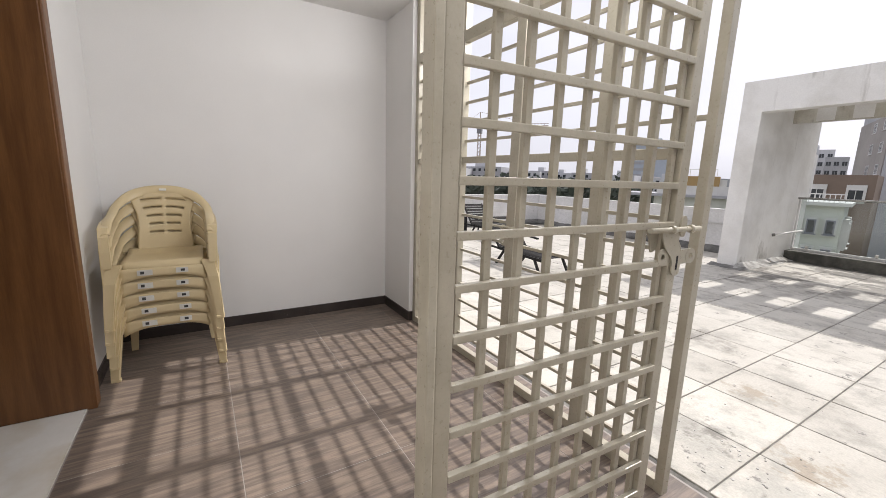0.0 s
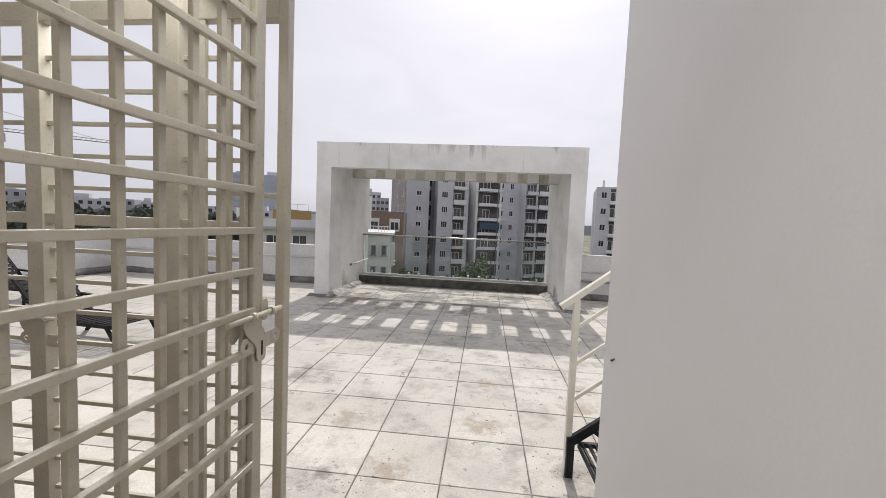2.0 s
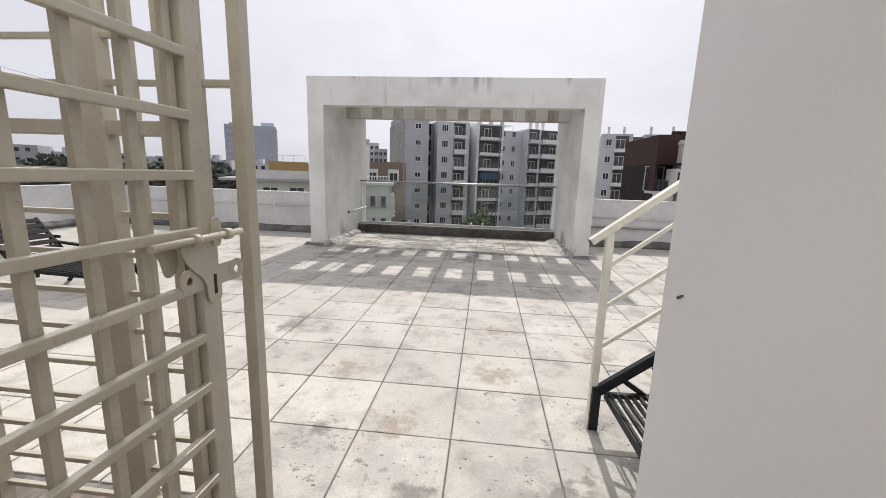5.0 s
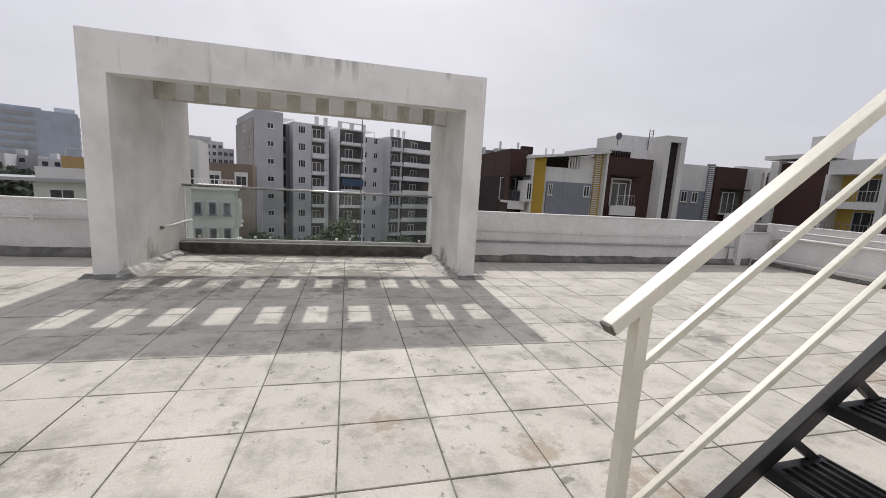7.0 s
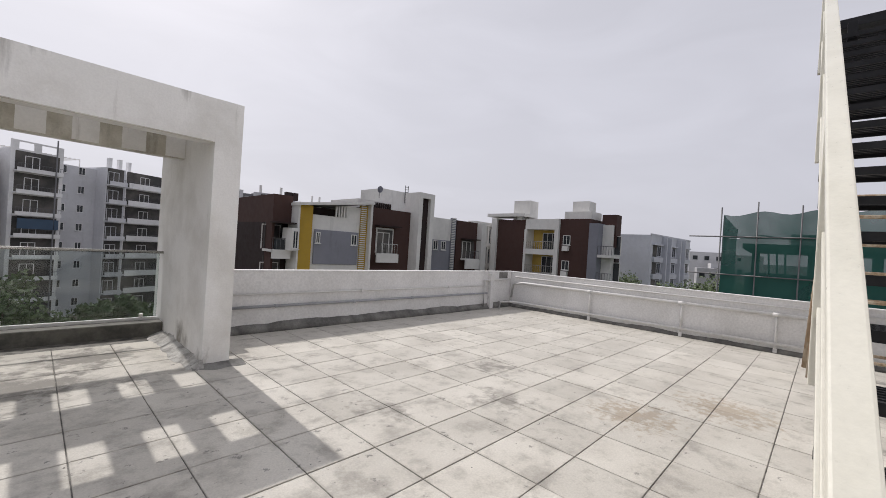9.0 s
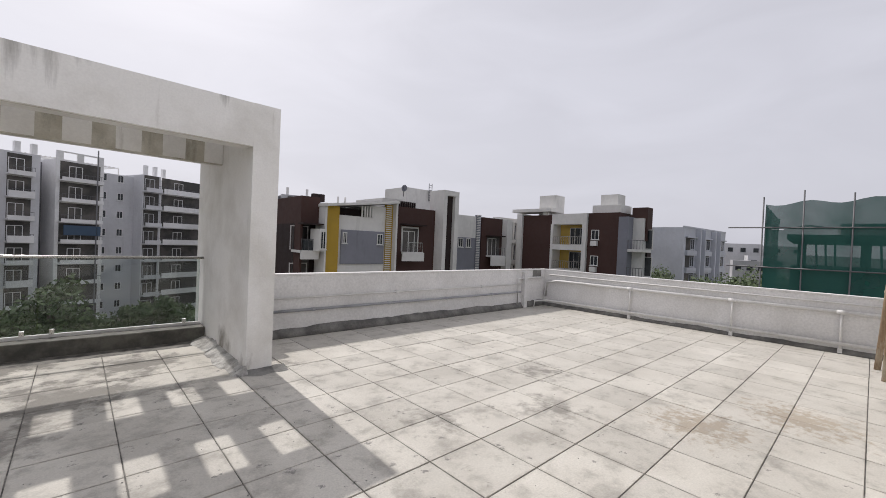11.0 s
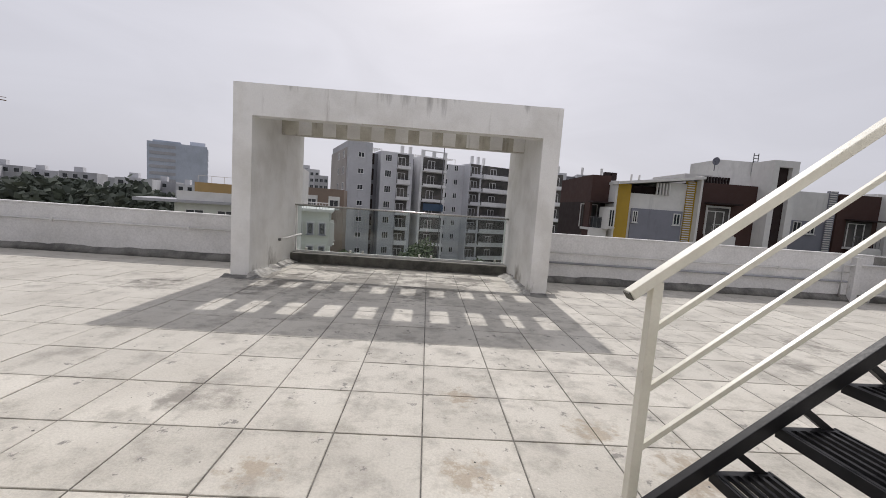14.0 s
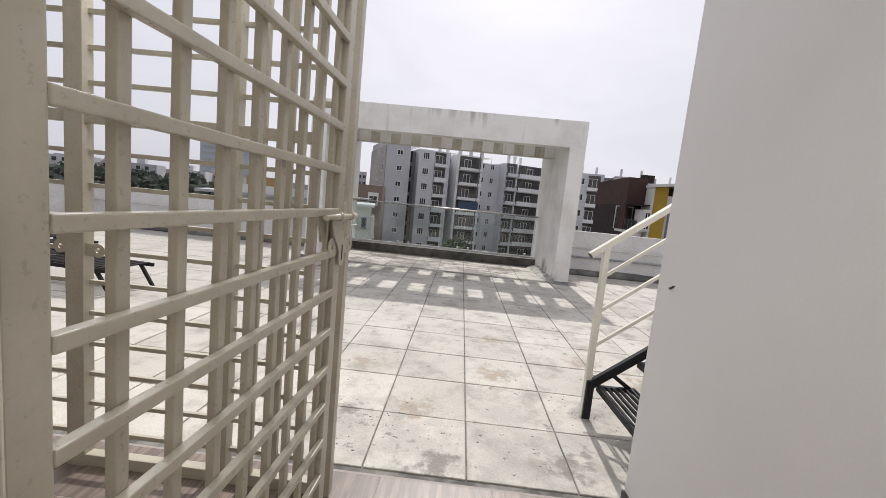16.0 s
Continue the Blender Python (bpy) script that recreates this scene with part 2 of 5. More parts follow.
DARK_WOOD = material("black_stained_slats", (0.014, 0.013, 0.013), 0.75, (0.024, 0.022, 0.02), scale=5, fine=60, spec=0.2)
CHROME = material("brushed_steel", (0.62, 0.61, 0.58), 0.28, fine=90, metal=1.0)
WOOD = material("brown_polished_wood", (0.2, 0.088, 0.03), 0.4, (0.13, 0.054, 0.018), (0.35, 0.65), 2.0, 25, 0.1, 0.05, stretch=(10, 10, 0.7))
OLD_WOOD = material("weathered_wood", (0.27, 0.19, 0.12), 0.85, (0.42, 0.36, 0.28), (0.45, 0.6), 8, 60, 0.15, 0.3, stretch=(1, 1, 0.3))
CHAIR = material("beige_moulded_plastic", (0.64, 0.52, 0.31), 0.38, (0.6, 0.48, 0.28), scale=3, fine=120, grain=0.02, bump=0.03)
STICKER = material("paper_sticker", (0.72, 0.71, 0.66), 0.6)
INK = material("printed_bars", (0.05, 0.05, 0.05), 0.6)
PVC = material("white_plastic_pipe", (0.68, 0.67, 0.65), 0.5, (0.58, 0.57, 0.55), scale=3, fine=50)
GREY_PIPE = material("grey_pipe", (0.36, 0.37, 0.39), 0.5, scale=3, fine=50)
GLASS = clear_glass("railing_glass", (0.86, 0.9, 0.89))
PANE = material("dark_window_pane", (0.022, 0.026, 0.03), 0.14, (0.05, 0.054, 0.058), scale=0.5, fine=3, bump=0)
BARS = material("grey_balcony_rail", (0.12, 0.12, 0.125), 0.5, fine=10)
# dark colour that paints the shade of depth onto flat panels
OPENING_SHADE = material("painted_opening_shade", (0.06, 0.058, 0.056), 0.9, (0.13, 0.12, 0.11), scale=0.35, fine=4)


def facade(name, colour, rough=0.85, amount=0.85):
    return material(name, colour, rough, tuple(c * amount for c in colour), (0.4, 0.65), 0.16, 2.5, 0.05, 0.08, dirt=tuple(c * 0.62 for c in colour), dirt_at=(0.56, 0.85), dirt_scale=0.9, dirt_stretch=(1.5, 1.5, 0.25))


GREY_WALL = facade("grey_tower_paint", (0.50, 0.503, 0.53))
MID_WALL = facade("pale_grey_tower_paint", (0.61, 0.613, 0.64))
WHITE_WALL = facade("white_tower_paint", (0.79, 0.785, 0.79))
# plain dark grey; on the set-back bays it paints their shade into the wall
DARK_GREY = facade("dark_grey_and_recess_shade", (0.21, 0.21, 0.225))
TAUPE_WALL = facade("taupe_side_paint", (0.40, 0.37, 0.35))
BROWN_WALL = facade("brown_cladding", (0.058, 0.027, 0.022))
DEEP_BROWN = facade("deep_brown_cladding_and_bay_shade", (0.022, 0.011, 0.010))
HOUSE_WHITE = facade("white_house_paint", (0.66, 0.65, 0.63))
HOUSE_GREY = facade("blue_grey_panel", (0.215, 0.22, 0.255))
MUSTARD = facade("mustard_paint", (0.42, 0.27, 0.035))
YELLOW_IN = facade("yellow_balcony_paint", (0.48, 0.33, 0.08))
BLUE_WHITE = facade("bluish_white_paint", (0.53, 0.55, 0.60))
# far buildings: the air's haze is mixed into these base colours
OFFICE = facade("haze_tinted_office", (0.41, 0.45, 0.52))
OFFICE_LIT = facade("hazy_office_lit_tone", (0.57, 0.6, 0.67))
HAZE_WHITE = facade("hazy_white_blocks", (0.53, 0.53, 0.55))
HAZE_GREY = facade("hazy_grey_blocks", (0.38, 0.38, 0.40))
OCHRE = facade("ochre_paint", (0.40, 0.27, 0.12))
SAGE = facade("pale_sage_paint", (0.62, 0.635, 0.58))
LEAF = material("leaf_green", (0.05, 0.085, 0.028), 0.7, (0.085, 0.115, 0.045), (0.35, 0.65), 0.6, 6, 0.15, 0, island=0.35)
# far leaves paled and greyed, haze put into the colour
LEAF_FAR = material("haze_tinted_leaf_green", (0.07, 0.085, 0.065), 0.8, (0.1, 0.115, 0.09), (0.35, 0.65), 0.3, 4, 0.1, 0, island=0.3)
BARK = material("grey_bark", (0.12, 0.1, 0.08), 0.9, fine=20)
SOIL = material("dusty_ground", (0.24, 0.21, 0.17), 0.95, (0.10, 0.12, 0.06), (0.42, 0.58), 0.06, 2, 0.1, 0)


def netting(name):
    m = bpy.data.materials.new(name)
    m.use_nodes = True
    n, l = m.node_tree.nodes, m.node_tree.links
    bsdf = n["Principled BSDF"]
    bsdf.inputs["Roughness"].default_value = 0.8
    where, t, r = n.new("ShaderNodeNewGeometry"), n.new("ShaderNodeTexNoise"), n.new("ShaderNodeMapRange")
    t.inputs["Scale"].default_value, t.inputs["Detail"].default_value = 0.35, 5
    l.new(where.outputs["Position"], t.inputs["Vector"])
    c = n.new("ShaderNodeMix")
    c.data_type = "RGBA"
    c.inputs["A"].default_value, c.inputs["B"].default_value = (0.010, 0.075, 0.062, 1), (0.018, 0.115, 0.094, 1)
    l.new(t.outputs["Fac"], c.inputs["Factor"])
    l.new(c.outputs["Result"], bsdf.inputs["Base Color"])
    for key, v in (("From Min", 0.3), ("From Max", 0.7), ("To Min", 0.74), ("To Max", 0.93)):
        r.inputs[key].default_value = v
    l.new(t.outputs["Fac"], r.inputs["Value"])
    l.new(r.outputs["Result"], bsdf.inputs["Alpha"])
    return m


NET = netting("green_safety_net")


# ---- makers ----
def thing(name, label="", category="", group="", kind="", at=None):
    e = new(name)
    e.empty_display_size = 0.1
    if at is not None:
        e.matrix_world = at
    return tagged(e, label, category, group, kind)


def part(name, bm, mat, parent=None, label=""):
    me = bpy.data.meshes.new(name)
    bm.normal_update()
    bm.to_mesh(me)
    bm.free()
    me.materials.append(mat)
    ob = new(name, me)
    if parent:
        ob.parent = parent
    return tagged(ob, label)


def share(name, mesh, parent, x=0.0, y=0.0, z=0.0, rz=0.0):
    ob = new(name, mesh)
    ob.parent = parent
    ob.matrix_basis = pose(x, y, z, 0, 0, rz)
    return ob


def box(x0, x1, y0, y1, z0, z1, bm=None, bevel=0.0):
    own = bm is None or bevel
    b = bmesh.new() if own else bm
    v = [b.verts.new((x, y, z)) for z in (z0, z1) for y in (y0, y1) for x in (x0, x1)]
    for f in ((0, 2, 3, 1), (4, 5, 7, 6), (0, 1, 5, 4), (2, 6, 7, 3), (0, 4, 6, 2), (1, 3, 7, 5)):
        b.faces.new([v[i] for i in f])
    if bevel:
        bmesh.ops.bevel(b, geom=b.edges[:], offset=bevel, segments=2, affect="EDGES", profile=0.6)
        if bm is not None:
            me = bpy.data.meshes.new("tmp")
            b.to_mesh(me)
            b.free()
            bm.from_mesh(me)
            bpy.data.meshes.remove(me)
            return bm
    return b


def beam(a, b, w, h, bm=None, bevel=0.0, up=(0, 0, 1)):
    """A bar of rectangular section from a to b; w across, h along up."""
    a, b = Vector(a), Vector(b)
    d = b - a
    length = d.length
    z = d.normalized()
    x = Vector(up).cross(z)
    if x.length < 1e-4:
        x = Vector((1, 0, 0))
    x.normalize()
    y = z.cross(x)
    m = Matrix((x, y, z)).transposed().to_4x4()
    m.translation = a
    t = box(-w / 2, w / 2, -h / 2, h / 2, 0, length, None, bevel)
    t.transform(m)
    if bm is None:
        return t
    me = bpy.data.meshes.new("tmp")
    t.to_mesh(me)
    t.free()
    bm.from_mesh(me)
    bpy.data.meshes.remove(me)
    return bm


def tube(points, r, bm=None, sides=10, taper=1.0):
    bm = bm or bmesh.new()
    pts = [Vector(p) for p in points]
    rings = []
    for i, p in enumerate(pts):
        d = (pts[min(i + 1, len(pts) - 1)] - pts[max(i - 1, 0)]).normalized()
        x = d.orthogonal().normalized() if abs(d.z) > 0.9 else d.cross(Vector((0, 0, 1))).normalized()
        y = d.cross(x)
        rr = r * (1 + (taper - 1) * i / max(len(pts) - 1, 1))
        rings.append([bm.verts.new(p + rr * (math.cos(a) * x + math.sin(a) * y)) for a in (k * math.tau / sides for k in range(sides))])
    for a, b in zip(rings, rings[1:]):
        for k in range(sides):
            f = bm.faces.new((a[k], a[(k + 1) % sides], b[(k + 1) % sides], b[k]))
            f.smooth = True
    bm.faces.new(rings[0][::-1])
    bm.faces.new(rings[-1])
    bmesh.ops.recalc_face_normals(bm, faces=bm.faces[:])
    return bm


def cylinder(x, y, z0, z1, r, bm=None, sides=14):
    return tube([(x, y, z0), (x, y, z1)], r, bm, sides)

# ---- large structure ----
X_WEST, X_EAST, Y_NORTH, Y_EDGE = -10.4, 11.3, 7.1, -1.27
WALL_X, PASS_X = -4.2, 0.82

ground = part("ground", box(-1500, 1500, -1500, 1500, -13.4, -13.0), SOIL)
tagged(ground, "dusty open ground with patchy grass below", "ground", kind="structure")

own = thing("building_below", "plain white building carrying the terrace", "building", kind="structure")
part("storey", box(X_WEST - 0.1, X_EAST + 0.1, -12.0, 8.6, -13.0, -0.12), PLASTER, own)

pavement = part("terrace_floor", box(X_WEST, X_EAST, Y_EDGE - 0.06, 8.2, -0.12, -0.008), JOINT)
tagged(pavement, "roof terrace floor of pale square cement tiles with dark joints", "terrace floor", kind="structure")
floor = part("floor", box(WALL_X, PASS_X, -4.6, Y_EDGE, -0.1, 0.012), GROUT)
tagged(floor, "sit-out floor of dark brown wood-grained tiles", "floor", kind="structure")


def wall(name, pieces, mat, label):
    bm = bmesh.new()
    for p in pieces:
        box(*p, bm)
    return tagged(part(name, bm, mat), label, "wall", kind="structure")


DOOR_L, DOOR_R = -2.99, -1.6
wall("wall_west", [(WALL_X - 0.2, WALL_X, -4.36, -1.14, 0, 3.3)], PLASTER_IN, "plain white painted wall behind the stacked chairs")
wall("wall_pillar", [(WALL_X - 0.2 + 0.2, -3.54, -1.52, -1.14, 0, 3.3)], PLASTER_IN, "white pillar at the end of the grille")
wall("wall_south", [(WALL_X, DOOR_L - 0.04, -4.36, -4.14, 0, 3.3), (DOOR_R + 0.04, PASS_X, -4.36, -4.14, 0, 3.3), (DOOR_L - 0.04, DOOR_R + 0.04, -4.36, -4.14, 2.86, 3.3)],
     PLASTER_IN, "white wall with the wooden doorway")
wall("wall_east", [(PASS_X, 10.0, -4.36, -1.29, 0, 3.5)], PLASTER_IN, "white wall beside the passage onto the terrace")
wall("wall_back", [(-8.0, 10.0, -9.0, -8.8, 0, 3.5)], PLASTER, "plain rear wall")
wall("wall_rooms", [(-4.4, -4.2, -8.8, -4.36, 0, 3.3), (0.9, 1.1, -8.8, -4.36, 0, 3.3)], PLASTER_IN, "plain walls of the dim room behind the doorway")
ceiling = part("ceiling", box(WALL_X - 0.3, -0.6, -4.36, -1.2, 3.26, 3.5), PLASTER_IN)
tagged(ceiling, "flat white soffit over the sit-out", "ceiling", kind="structure")
rear_ceiling = part("ceiling_rear", box(-8.0, 10.0, -9.0, -4.36, 3.3, 3.52), PLASTER)
tagged(rear_ceiling, "flat roof slab over the rooms behind", "ceiling", kind="structure")
rear_floor = part("floor_rear", box(-4.2, 0.9, -8.8, -4.62, -0.1, 0.02), MARBLE)
tagged(rear_floor, "white marble floor of the room behind", "floor", kind="structure")
sill = part("floor_threshold", box(DOOR_L, DOOR_R, -4.62, -4.14, -0.1, 0.022), MARBLE)
tagged(sill, "white marble threshold with warm veins", "threshold", kind="structure")

skirting = thing("baseboard", "dark brown tile skirting, chipped along its top", "skirting", kind="structure")
part("strip", box(WALL_X, WALL_X + 0.015, -4.12, -1.52, 0.012, 0.115), SKIRT, skirting)
part("strip", box(WALL_X + 0.015, -3.54, -1.535, -1.52, 0.012, 0.115), SKIRT, skirting)
part("strip", box(-3.54, -3.525, -1.52, -1.14, 0.012, 0.115), SKIRT, skirting)
part("strip", box(WALL_X + 0.015, DOOR_L - 0.06, -4.14, -4.125, 0.012, 0.115), SKIRT, skirting)
part("strip", box(PASS_X - 0.014, PASS_X, -4.1, -1.29, 0.012, 0.115), SKIRT, skirting)

mark = part("wall_scuff", tube([(PASS_X - 0.001, -1.435, 1.238), (PASS_X - 0.004, -1.42, 1.229), (PASS_X - 0.004, -1.405, 1.221)], 0.0035, taper=1.6, sides=6), BARK)
tagged(mark, "small dark gouge in the white wall plaster", "scuff mark")

# the wooden doorway
frame_thing = thing("door_1", "brown polished wooden door frame with its leaf open", "door", kind="structure")
part("jamb", box(DOOR_L - 0.04, DOOR_L, -4.62, -4.1, 0.023, 2.8, None, 0.006), WOOD, frame_thing)
part("jamb", box(DOOR_R, DOOR_R + 0.04, -4.5, -4.1, 0.023, 2.8, None, 0.006), WOOD, frame_thing)
part("head", box(DOOR_L - 0.04, DOOR_R + 0.04, -4.5, -4.1, 2.8, 2.86, None, 0.006), WOOD, frame_thing)
part("architrave", box(DOOR_L - 0.11, DOOR_L - 0.002, -4.14, -4.085, 0.012, 2.88, None, 0.008), WOOD, frame_thing)
part("architrave", box(DOOR_R + 0.002, DOOR_R + 0.11, -4.14, -4.085, 0.012, 2.88, None, 0.008), WOOD, frame_thing)


# ---- parapets ----
def parapet(name, a, b, inward, height, label, rise=1.0):
    """A parapet with a capping and a dark cement fillet at its foot."""
    t = thing(name, label, "parapet", kind="structure")
    (x0, y0), (x1, y1) = a, b
    ix, iy = inward
    th = 0.15
    def slab(lo, hi, z0, z1):
        xs, ys = sorted((x0 + ix * lo, x1 + ix * hi)), sorted((y0 + iy * lo, y1 + iy * hi))
        return box(xs[0], xs[1], ys[0], ys[1], z0, z1, None, 0.008)
    part("body", slab(-th, 0.0, -0.1, height), PARAPET, t)
    part("capping", slab(-th - 0.01, 0.012, height, height + 0.035), PARAPET, t)
    bm = bmesh.new()
    n = max(int(math.hypot(x1 - x0, y1 - y0) / 0.12), 2)
    rows = []
    for i in range(n + 1):
        k = i / n
        x, y = x0 + (x1 - x0) * k, y0 + (y1 - y0) * k
        h = 0.16 * rise + 0.035 * noise.noise((x * 1.3, y * 1.3, 0.3)) + 0.02 * noise.noise((x * 6, y * 6, 2))
        w = 0.11 + 0.03 * noise.noise((x * 2.1, y * 2.1, 5.0))
        rows.append([bm.verts.new((x + ix * d, y + iy * d, z)) for d, z in ((0.004, h), (0.03, h * 0.62), (w, 0.004), (0.0, -0.02))])
    for p, q in zip(rows, rows[1:]):
        for k in range(3):
            bm.faces.new((p[k], p[k + 1], q[k + 1], q[k])).smooth = True
    bmesh.ops.recalc_face_normals(bm, faces=bm.faces[:])
    part("fillet", bm, CEMENT, t, "dark damp cement fillet")
    return t


HP = 1.10
parapet("parapet_north_left", (X_WEST, Y_NORTH), (-3.62, Y_NORTH), (0, -1), 1.0, "white plastered parapet with a dark foot")
parapet("parapet_north_right", (2.3, Y_NORTH), (X_EAST, Y_NORTH), (0, -1), HP, "white plastered parapet with a dark foot")
parapet("parapet_east", (X_EAST, -1.3), (X_EAST, Y_NORTH + 0.15), (-1, 0), HP, "white plastered parapet carrying water pipes", 0.55)
parapet("parapet_west", (X_WEST, -6.0), (X_WEST, Y_NORTH + 0.15), (1, 0), 1.0, "white plastered parapet at the far end")

# ---- portal ----
PX0, PX1, IX0, IX1 = -3.62, 2.30, -3.28, 1.967
PY0, PY1, PZ, SOFFIT = 5.47, 8.45, 3.49, 2.93
portal = thing("portal_frame", "large weathered white concrete portal with slotted roof", "portal frame", kind="structure")


part("pillar", box(PX0, IX0, PY0, PY1, -0.1, PZ, None, 0.003), WEATHERED, portal)
part("pillar", box(IX1, PX1, PY0, PY1, -0.1, PZ, None, 0.003), WEATHERED, portal)
part("front_beam", box(IX0 - 0.1, IX1 + 0.1, PY0 + 0.0015, 5.73, SOFFIT, PZ - 0.002, None, 0.004), WEATHERED, portal)
part("roof_strip", box(IX0 + 0.002, IX1 - 0.002, 5.732, 6.2, 3.39, PZ - 0.006), WEATHERED, portal)
part("cross_beam", box(IX0 + 0.002, IX1 - 0.002, 6.9, 7.12, 2.86, PZ - 0.004, None, 0.008), WEATHERED, portal)
part("roof_strip", box(IX0 + 0.002, IX1 - 0.002, 7.122, 7.74, 3.39, PZ - 0.006), WEATHERED, portal)
part("rear_beam", box(IX0 + 0.002, IX1 - 0.002, 8.36, PY1 - 0.003, 3.3, PZ - 0.004), WEATHERED, portal)
SLOT_PITCH, SLOT_WIDTH, SLOT_FIRST = 0.515, 0.265, -2.92
edges = [IX0] + [v for k in range(10) for v in (SLOT_FIRST + k * SLOT_PITCH, SLOT_FIRST + k * SLOT_PITCH + SLOT_WIDTH)] + [IX1]
for x0, x1 in zip(edges[0::2], edges[1::2]):
    if x1 - x0 > 0.02:
        part("rib", box(x0 + 0.003, x1, 6.2, 6.9, 3.36, PZ - 0.006), WEATHERED, portal)
        part("rib", box(x0 + 0.003, x1, 7.742, 8.36, 3.36, PZ - 0.006), WEATHERED, portal)

# mortar heaped along the pillar feet
def mortar_foot(x, side):
    bm = bmesh.new()
    rows = []
    for i in range(27):
        y = PY0 - 0.10 + i * 0.087
        h = 0.10 + 0.07 * noise.noise((x, y * 2.2, 1)) + 0.045 * noise.noise((x, y * 8, 3))
        w = 0.17 + 0.09 * noise.noise((x, y * 1.7, 7)) + 0.05 * noise.noise((x, y * 7, 9))
        if i == 0:
            h, w = 0.01, 0.05
        rows.append([bm.verts.new((x + side * d, y, z)) for d, z in ((-0.01, h), (w * 0.3, h * 0.75), (w * 0.6, h * 0.45 + 0.02 * noise.noise((y * 12, 1, x))), (w * 1.2, 0.002))])
    for p, q in zip(rows, rows[1:]):
        for k in range(3):
            bm.faces.new((p[k], p[k + 1], q[k + 1], q[k]))
    bmesh.ops.recalc_face_normals(bm, faces=bm.faces[:])
    for f in bm.faces:
        if f.normal.z < 0:
            f.normal_flip()
    part("mortar_fillet", bm, MORTAR, portal, "rough broken mortar fillet")
    bm = bmesh.new()
    rows = []
    for i in range(13):
        xx = min(x, x - side * 0.34) - 0.12 + i * 0.052
        w = 0.10 + 0.08 * noise.noise((xx * 4, 2, 4))
        h = 0.05 + 0.03 * noise.noise((xx * 6, 5, 1))
        rows.append([bm.verts.new((xx, PY0 - d, z)) for d, z in ((-0.02, h), (w * 0.5, h * 0.5), (w * 1.6, 0.002))])
    for p, q in zip(rows, rows[1:]):
        for k in range(2):
            bm.faces.new((p[k], p[k + 1], q[k + 1], q[k]))
    for f in bm.faces:
        f.normal_update()
        if f.normal.z < 0:
            f.normal_flip()
    part("cement_foot", bm, CEMENT, portal, "dark damp cement patch")


mortar_foot(IX0, 1)
mortar_foot(IX1, -1)
# dark panels paint the shade between the slots' light on the cross beam
for k in range(11):
    x0 = edges[2 * k] + 0.005 if k else IX0 + 0.004
    x1 = edges[2 * k + 1] - 0.005
    part("stain_panel", box(x0, x1, 6.897, 6.9, 2.862, 3.34), SHADED_STAIN, portal)
part("drip_edge", box(-1.35, IX1 - 0.02, PY0 - 0.004, PY0 + 0.02, SOFFIT - 0.008, SOFFIT + 0.004), SHADED_STAIN, portal)
part("drip_edge", box(IX0 + 0.01, IX1 - 0.01, 6.893, 6.93, 2.85, 2.866), SHADED_STAIN, portal)
part("kerb", box(IX0 + 0.003, IX1 - 0.003, 7.66, 8.12, -0.1, 0.215, None, 0.02), KERB, portal, "dark damp kerb under the glass")

glass_rail = thing("glass_railing", "clear glass balustrade with a thin steel handrail", "glass railing")
GX = [IX0 + 0.06, -1.75, -0.05, 1.92]
for k in range(3):
    bm = box(GX[k] + 0.01, GX[k + 1] - 0.01, 7.93, 7.942, 0.262, 1.34)
    pane = part("pane", bm, GLASS, glass_rail)
    pane.visible_shadow = False
part("handrail", tube([(IX0, 7.936, 1.362), (IX1, 7.936, 1.362)], 0.024), CHROME, glass_rail, "brushed steel handrail")
part("channel", box(IX0 + 0.03, IX1 - 0.03, 7.91, 7.962, 0.215, 0.262), PVC, glass_rail, "white bottom channel")
for gx in (IX0 + 0.3, -1.9, -1.6, -0.2, 0.1, 1.7):
    part("clamp", box(gx - 0.025, gx + 0.025, 7.905, 7.967, 0.262, 0.33, None, 0.004), CHROME, glass_rail)
part("end_post", box(IX0 + 0.02, IX0 + 0.05, 7.92, 7.95, 0.215, 1.35), PVC, glass_rail)
wp = thing("drain_pipe", "short white plastic pipe stub on the pillar", "pipe")
part("pipe", tube([(IX0 - 0.02, 6.9, 0.6), (IX0 + 0.16, 6.95, 0.63), (IX0 + 0.17, 7.6, 0.65), (IX0 + 0.17, 7.9, 0.65)], 0.022), PVC, wp)
part("cap", tube([(IX0, 6.88, 0.585), (IX0 + 0.05, 6.9, 0.6)], 0.032), CEMENT, wp)

# ---- pipes along the parapets ----
def pipe_run(name, label, points, r, mat, clips=()):
    t = thing(name, label, "pipe")
    part("pipe", tube(points, r), mat, t)
    for c in clips:
        part("clip", box(c[0] - 0.03, c[0] + 0.03, c[1] - 0.03, c[1] + 0.03, c[2] - 0.03, c[2] + 0.03, None, 0.006), mat, t)
    return t


yp = Y_NORTH - 0.045
pipe_run("water_pipe", "thin white water pipe clipped to the parapet", [(-10.2, yp, 0.68), (-3.7, yp, 0.70)], 0.017, PVC, [(-8.2, yp, 0.685), (-5.3, yp, 0.695)])
pipe_run("water_pipe", "thin white water pipe clipped to the parapet", [(2.4, yp, 0.70), (10.05, yp, 0.70)], 0.016, PVC, [(5.5, yp, 0.70), (8.3, yp, 0.70)])
